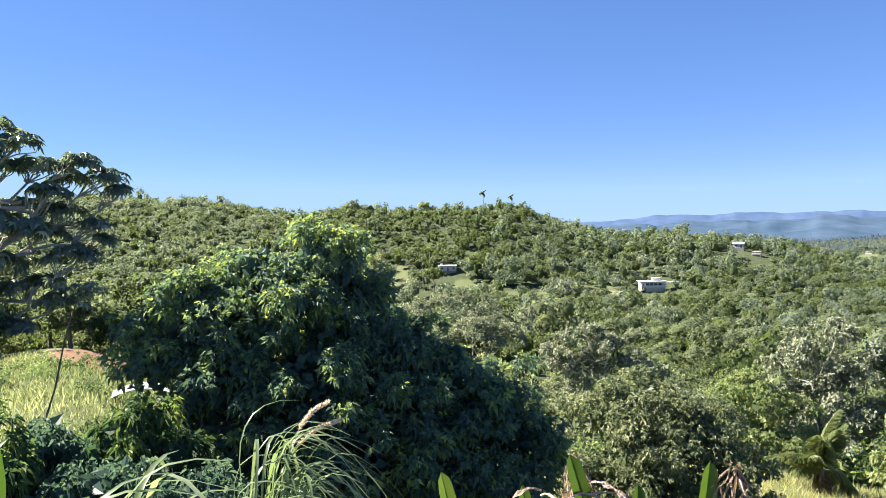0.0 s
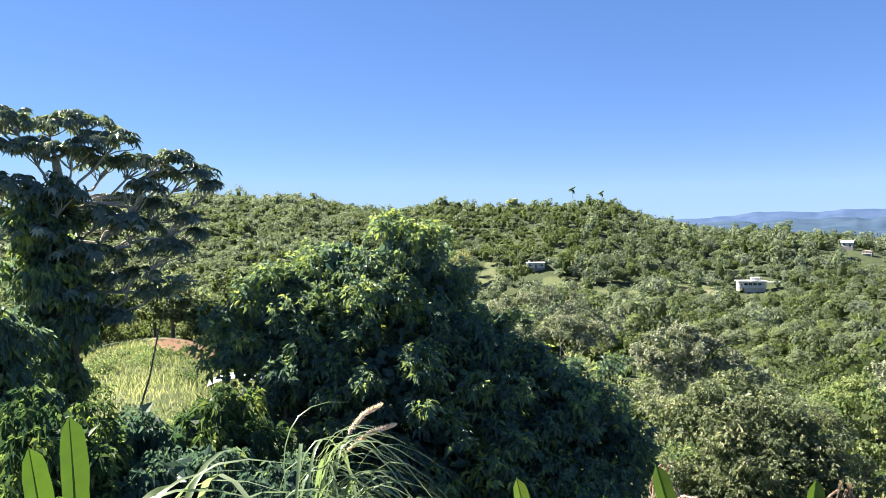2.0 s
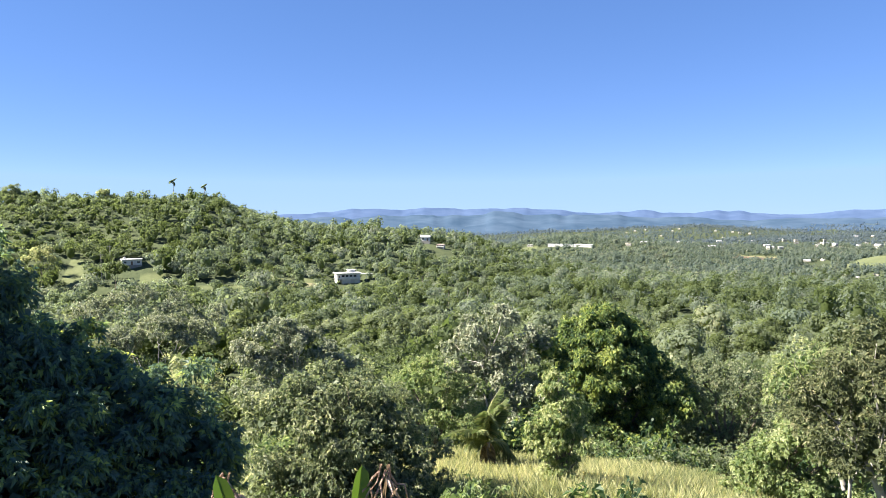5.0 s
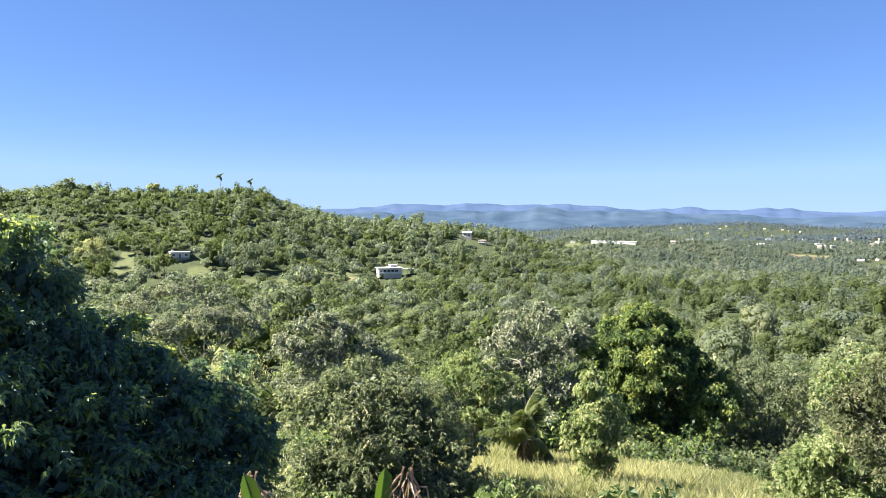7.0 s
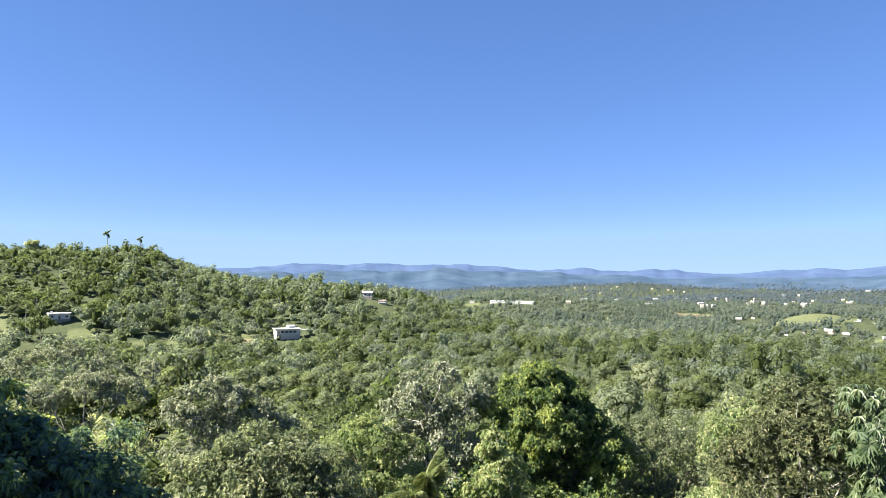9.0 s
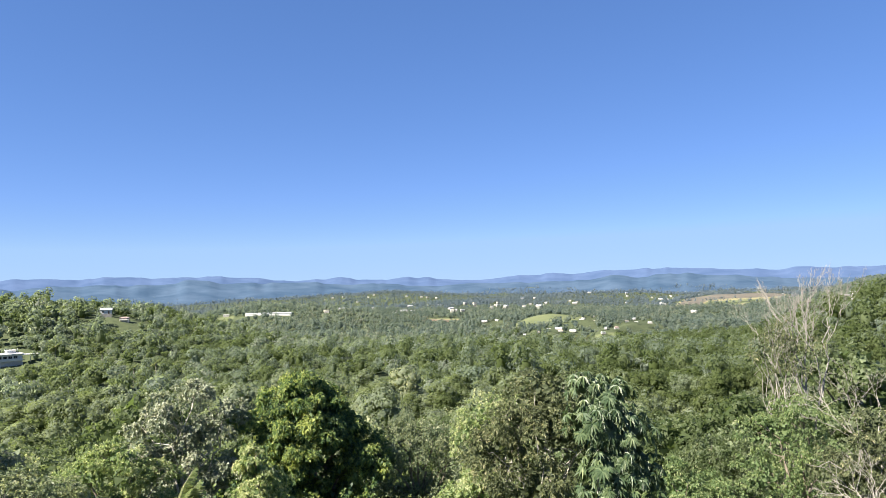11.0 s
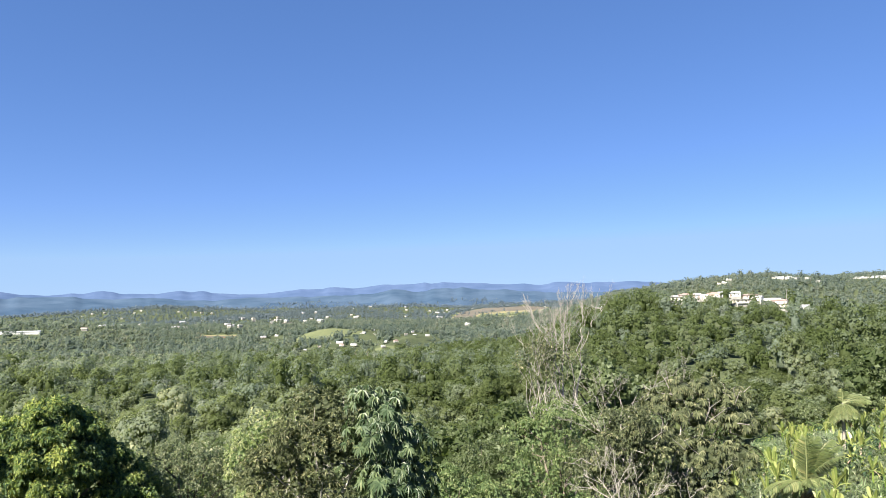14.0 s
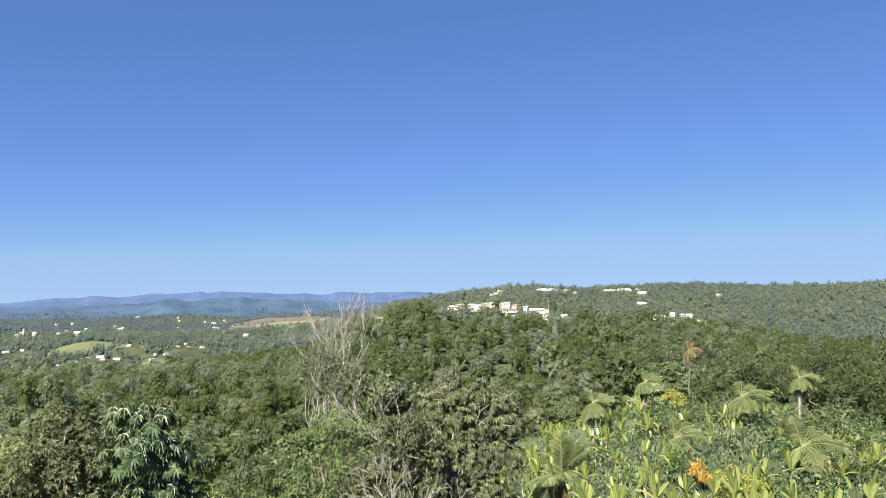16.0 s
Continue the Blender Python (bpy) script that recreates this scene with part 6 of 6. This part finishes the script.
# ---- plants at the edge of the terrace ----
def ribbon(length, width, lift, sag, n=9):
    """A long grass blade: keeled ribbon that rises and then bends over to +x."""
    s = np.linspace(0, 1, n)
    mid = np.stack([length * (0.16 * s + 0.44 * s ** 2.2), 0 * s, length * (lift * s - sag * s ** 2.6)], -1)
    w = width * np.sin(np.pi * (0.12 + 0.86 * s)) ** 0.7 * 0.5
    left, right = mid + np.stack([0 * s, w, 0.3 * w], -1), mid + np.stack([0 * s, -w, 0.3 * w], -1)
    v = np.concatenate([left, mid, right])
    i = np.arange(n - 1)
    return v, np.concatenate([np.stack([i, i + 1, i + n + 1, i + n], -1), np.stack([i + n, i + n + 1, i + 2 * n + 1, i + 2 * n], -1)])


def cane_clump(name, label, at, seed, count, length, width, wind, plumes=(), tint=0.6, rise=0.25):
    rng = rnd(seed)
    root = thing(name, at, label, "grass")
    kinds = []
    for i in range(6):
        g = Geo()
        g.add(*ribbon(length * (0.7 + 0.1 * i), width, 1.2 - 0.05 * i, 0.72 + 0.13 * i), tint + 0.06 * i)
        kinds.append(g.mesh("blade", [mat_cane], True))
    for i in range(count):
        ob = part("blade", kinds[rng.integers(0, 6)], root)
        ob.matrix_basis = pose(*rng.normal(0, 0.07, 2), rng.uniform(0.35 * rise, rise) * length, rng.uniform(-12, 12), rng.uniform(-25, 10), wind + rng.normal(0, 38))
    for tip in plumes:
        tip = np.asarray(tip) - at
        start = np.array([*rng.normal(0, 0.05, 2), 0.0])
        s = np.linspace(0, 1, 9)[:, None]
        way = start + (tip - start) * np.concatenate([s ** 2.4, s ** 2.4, 1 - (1 - s) ** 1.9], 1)
        g = Geo()
        tube(g, way[:7], np.linspace(0.006, 0.003, 7), 5, tint=0.7)
        part("stem", g.mesh("stem", [mat_cane], True), root)
        line = np.stack([np.interp(np.linspace(5.9, 8, 9), np.arange(9), way[:, k]) for k in range(3)], -1)
        g = Geo()
        tube(g, line, 0.008 * np.sin(np.pi * np.linspace(0.12, 0.95, 9)) ** 0.5, 7, tint=0.5)
        n = 420
        k = rng.uniform(0, 8, n)
        base = np.stack([np.interp(k, np.arange(9), line[:, c]) for c in range(3)], -1)
        d = unit(tip - start)
        leaves(g, base, unit(rng.normal(0, 0.6, (n, 3)) + d), rng.normal(0, 1, (n, 3)), 0.021, 0.004, rng.uniform(0, 1, n), droop=0.0)
        part("plume", g.mesh("plume", [mat_plume]), root, "fluffy cream seed plume")


b = seen(-21.8, 3.4, -31)
b[2] = float(ground_z(b[0], b[1]))
cane_clump("plume_grass", "clump of tall arching grass with two cream seed plumes", b, 901, 90, 0.92, 0.015, 4, [seen(-17.2, 3.5, -14.6), seen(-16.3, 3.45, -16.0)], tint=0.25, rise=0.9)
b = on_ground(-31.5, 4.2)
cane_clump("cane_grass", "young cane with broad arching shiny leaves", b, 902, 14, 1.85, 0.042, 10, tint=0.5)
b = on_ground(-34.5, 4.6)
cane_clump("cane_grass", "young cane with broad arching shiny leaves", b, 903, 11, 1.85, 0.042, 40, tint=0.5)
b = on_ground(-26.5, 4.4)
cane_clump("cane_grass", "young cane with broad arching shiny leaves", b, 904, 9, 1.6, 0.04, -20, tint=0.5)


def bank_banana(az, r, tip_el, seed, leaves_n, dry, label):
    """A banana plant on the bank whose topmost leaf reaches that elevation."""
    p = on_ground(az, r)
    size = max((r * math.tan(radians(tip_el)) - p[2]) / 2.85, 0.4)
    return banana(p, seed, size, leaves_n, dry, label, "banana plants on the bank", -az + 25, 0.75)


bank_banana(-37.4, 8.6, -14.0, 911, 4, 0, "banana plant with upright sunlit leaves on the bank")
bank_banana(-39.0, 8.6, -15.2, 917, 3, 0, "banana plant with upright sunlit leaves on the bank")
bank_banana(-4.4, 7.0, -20.0, 912, 3, 1, "young banana plant with a curled upright leaf")
bank_banana(6.6, 7.0, -18.7, 913, 3, 3, "banana plant with one upright leaf and withered brown leaves")
bank_banana(1.5, 7.2, -21.2, 914, 3, 2, "young banana plant among dry leaves")
bank_banana(9.7, 7.4, -21.0, 915, 3, 1, "young banana plant among dry leaves")
bank_banana(14.0, 7.0, -19.0, 916, 4, 3, "banana plant with torn yellowing leaf and dry stalks")


def dry_stalk(az, r, tip_el, seed):
    """A withered banana stem: its dead leaf stalks hang like a tent from the top."""
    base, rng = on_ground(az, r), rnd(seed)
    root = thing("withered_banana_stem", base, "withered banana stem with straw-coloured hanging leaf stalks", "dead plant")
    top = np.array([0, 0, r * math.tan(radians(tip_el)) - base[2]])
    g = Geo()
    tube(g, bent((0, 0, -0.2), top - [0, 0, 0.35], rng, 0.01), np.linspace(0.07, 0.035, 6), 8)
    part("stem", g.mesh("stem", [mat_dryleaf], True), root)
    for i in range(7):
        a, spread_, drop = 0.8 * i + rng.uniform(0, 0.4), rng.uniform(0.12, 0.34), rng.uniform(0.4, 0.85)
        end = top + [spread_ * math.cos(a), spread_ * math.sin(a), -drop]
        g = Geo()
        tube(g, bent(top + rng.normal(0, 0.02, 3), end, rng, 0.05, 6, 0.06), np.linspace(0.012, 0.006, 6), 5)
        m = 4
        q = rng.uniform(0.15, 0.95, m)[:, None]
        leaves(g, top + (end - top) * q, unit(end - top + rng.normal(0, 0.15, (m, 3))), rng.normal(0, 1, (m, 3)), rng.uniform(0.12, 0.3, m), 0.035, rng.uniform(0.2, 0.9, m), droop=0.2)
        part("dead_leaf_stalk", g.mesh("dead_leaf_stalk", [mat_dryleaf]), root)


dry_stalk(16.8, 7.0, -18.6, 918)
dry_stalk(4.9, 7.1, -18.5, 919)

# heap of withered leaves between the banana plants
p_ = on_ground(4.6, 6.9) - [0, 0, 0.08]
root_ = thing("dry_leaf_heap", p_, "heap of withered straw-coloured banana leaves", "dry leaves")
rng_ = rnd(920)
for i_ in range(18):
    ob_ = part("dry_leaf", DRY[i_ % 2], root_)
    ob_.matrix_basis = pose(*rng_.normal(0, 0.22, 2), rng_.uniform(1.2, 1.75), rng_.uniform(0, 30), rng_.uniform(-40, 40), rng_.uniform(0, 360)) @ Matrix.Diagonal((0.5, 0.6, 0.6, 1))
g_ = Geo()
tube(g_, [(0, 0, -0.3), (0.03, 0, 0.7), (0, 0.02, 1.5)], [0.16, 0.13, 0.1], 8)
part("stump", g_.mesh("stump", [mat_dryleaf], True), root_)

# dark saplings in the shade beside the mango and along the bank
for s_, (az_, r_, lobes_) in enumerate((
        (-33.2, 13.5, [(-33.2, -14.6, 0.55), (-31.6, -16.0, 0.6), (-34.4, -16.4, 0.7), (-32.6, -18.6, 0.9), (-35.0, -20.0, 0.9), (-30.8, -19.4, 0.7)]),
        (-38.6, 12.0, [(-38.6, -14.6, 0.7), (-36.6, -16.4, 0.6), (-40.4, -15.6, 0.7), (-37.4, -19.2, 0.9), (-40.6, -19.6, 1.0)]),
        (-30.0, 11.5, [(-30.0, -17.8, 0.5), (-31.8, -19.6, 0.6), (-28.6, -20.0, 0.6), (-33.6, -21.4, 0.7)]),
(-27.5, 13, [(-27.5, -14.0, 0.6), (-29.5, -16.2, 0.6), (-26.0, -17.0, 0.8), (-28.5, -19.5, 0.9)]),
                                        (-23.5, 11, [(-23.5, -20.5, 0.7), (-25.6, -21.5, 0.6), (-21.5, -22.0, 0.7)]))):
    b = on_ground(az_, r_)
    tree("sapling", "leafy dark green sapling beside the mango", b, [lobe_at(b, a_, r_, e_, (w_, w_, w_ * 0.7)) for a_, e_, w_ in lobes_],
         930 + s_, 1000, 5, 0.16, 0.065, mat_dark if s_ % 2 == 0 else mat_round, mat_bark, droop=0.6, tint=0.15, trunk=0.05, limbs=1, tuft=0.34)
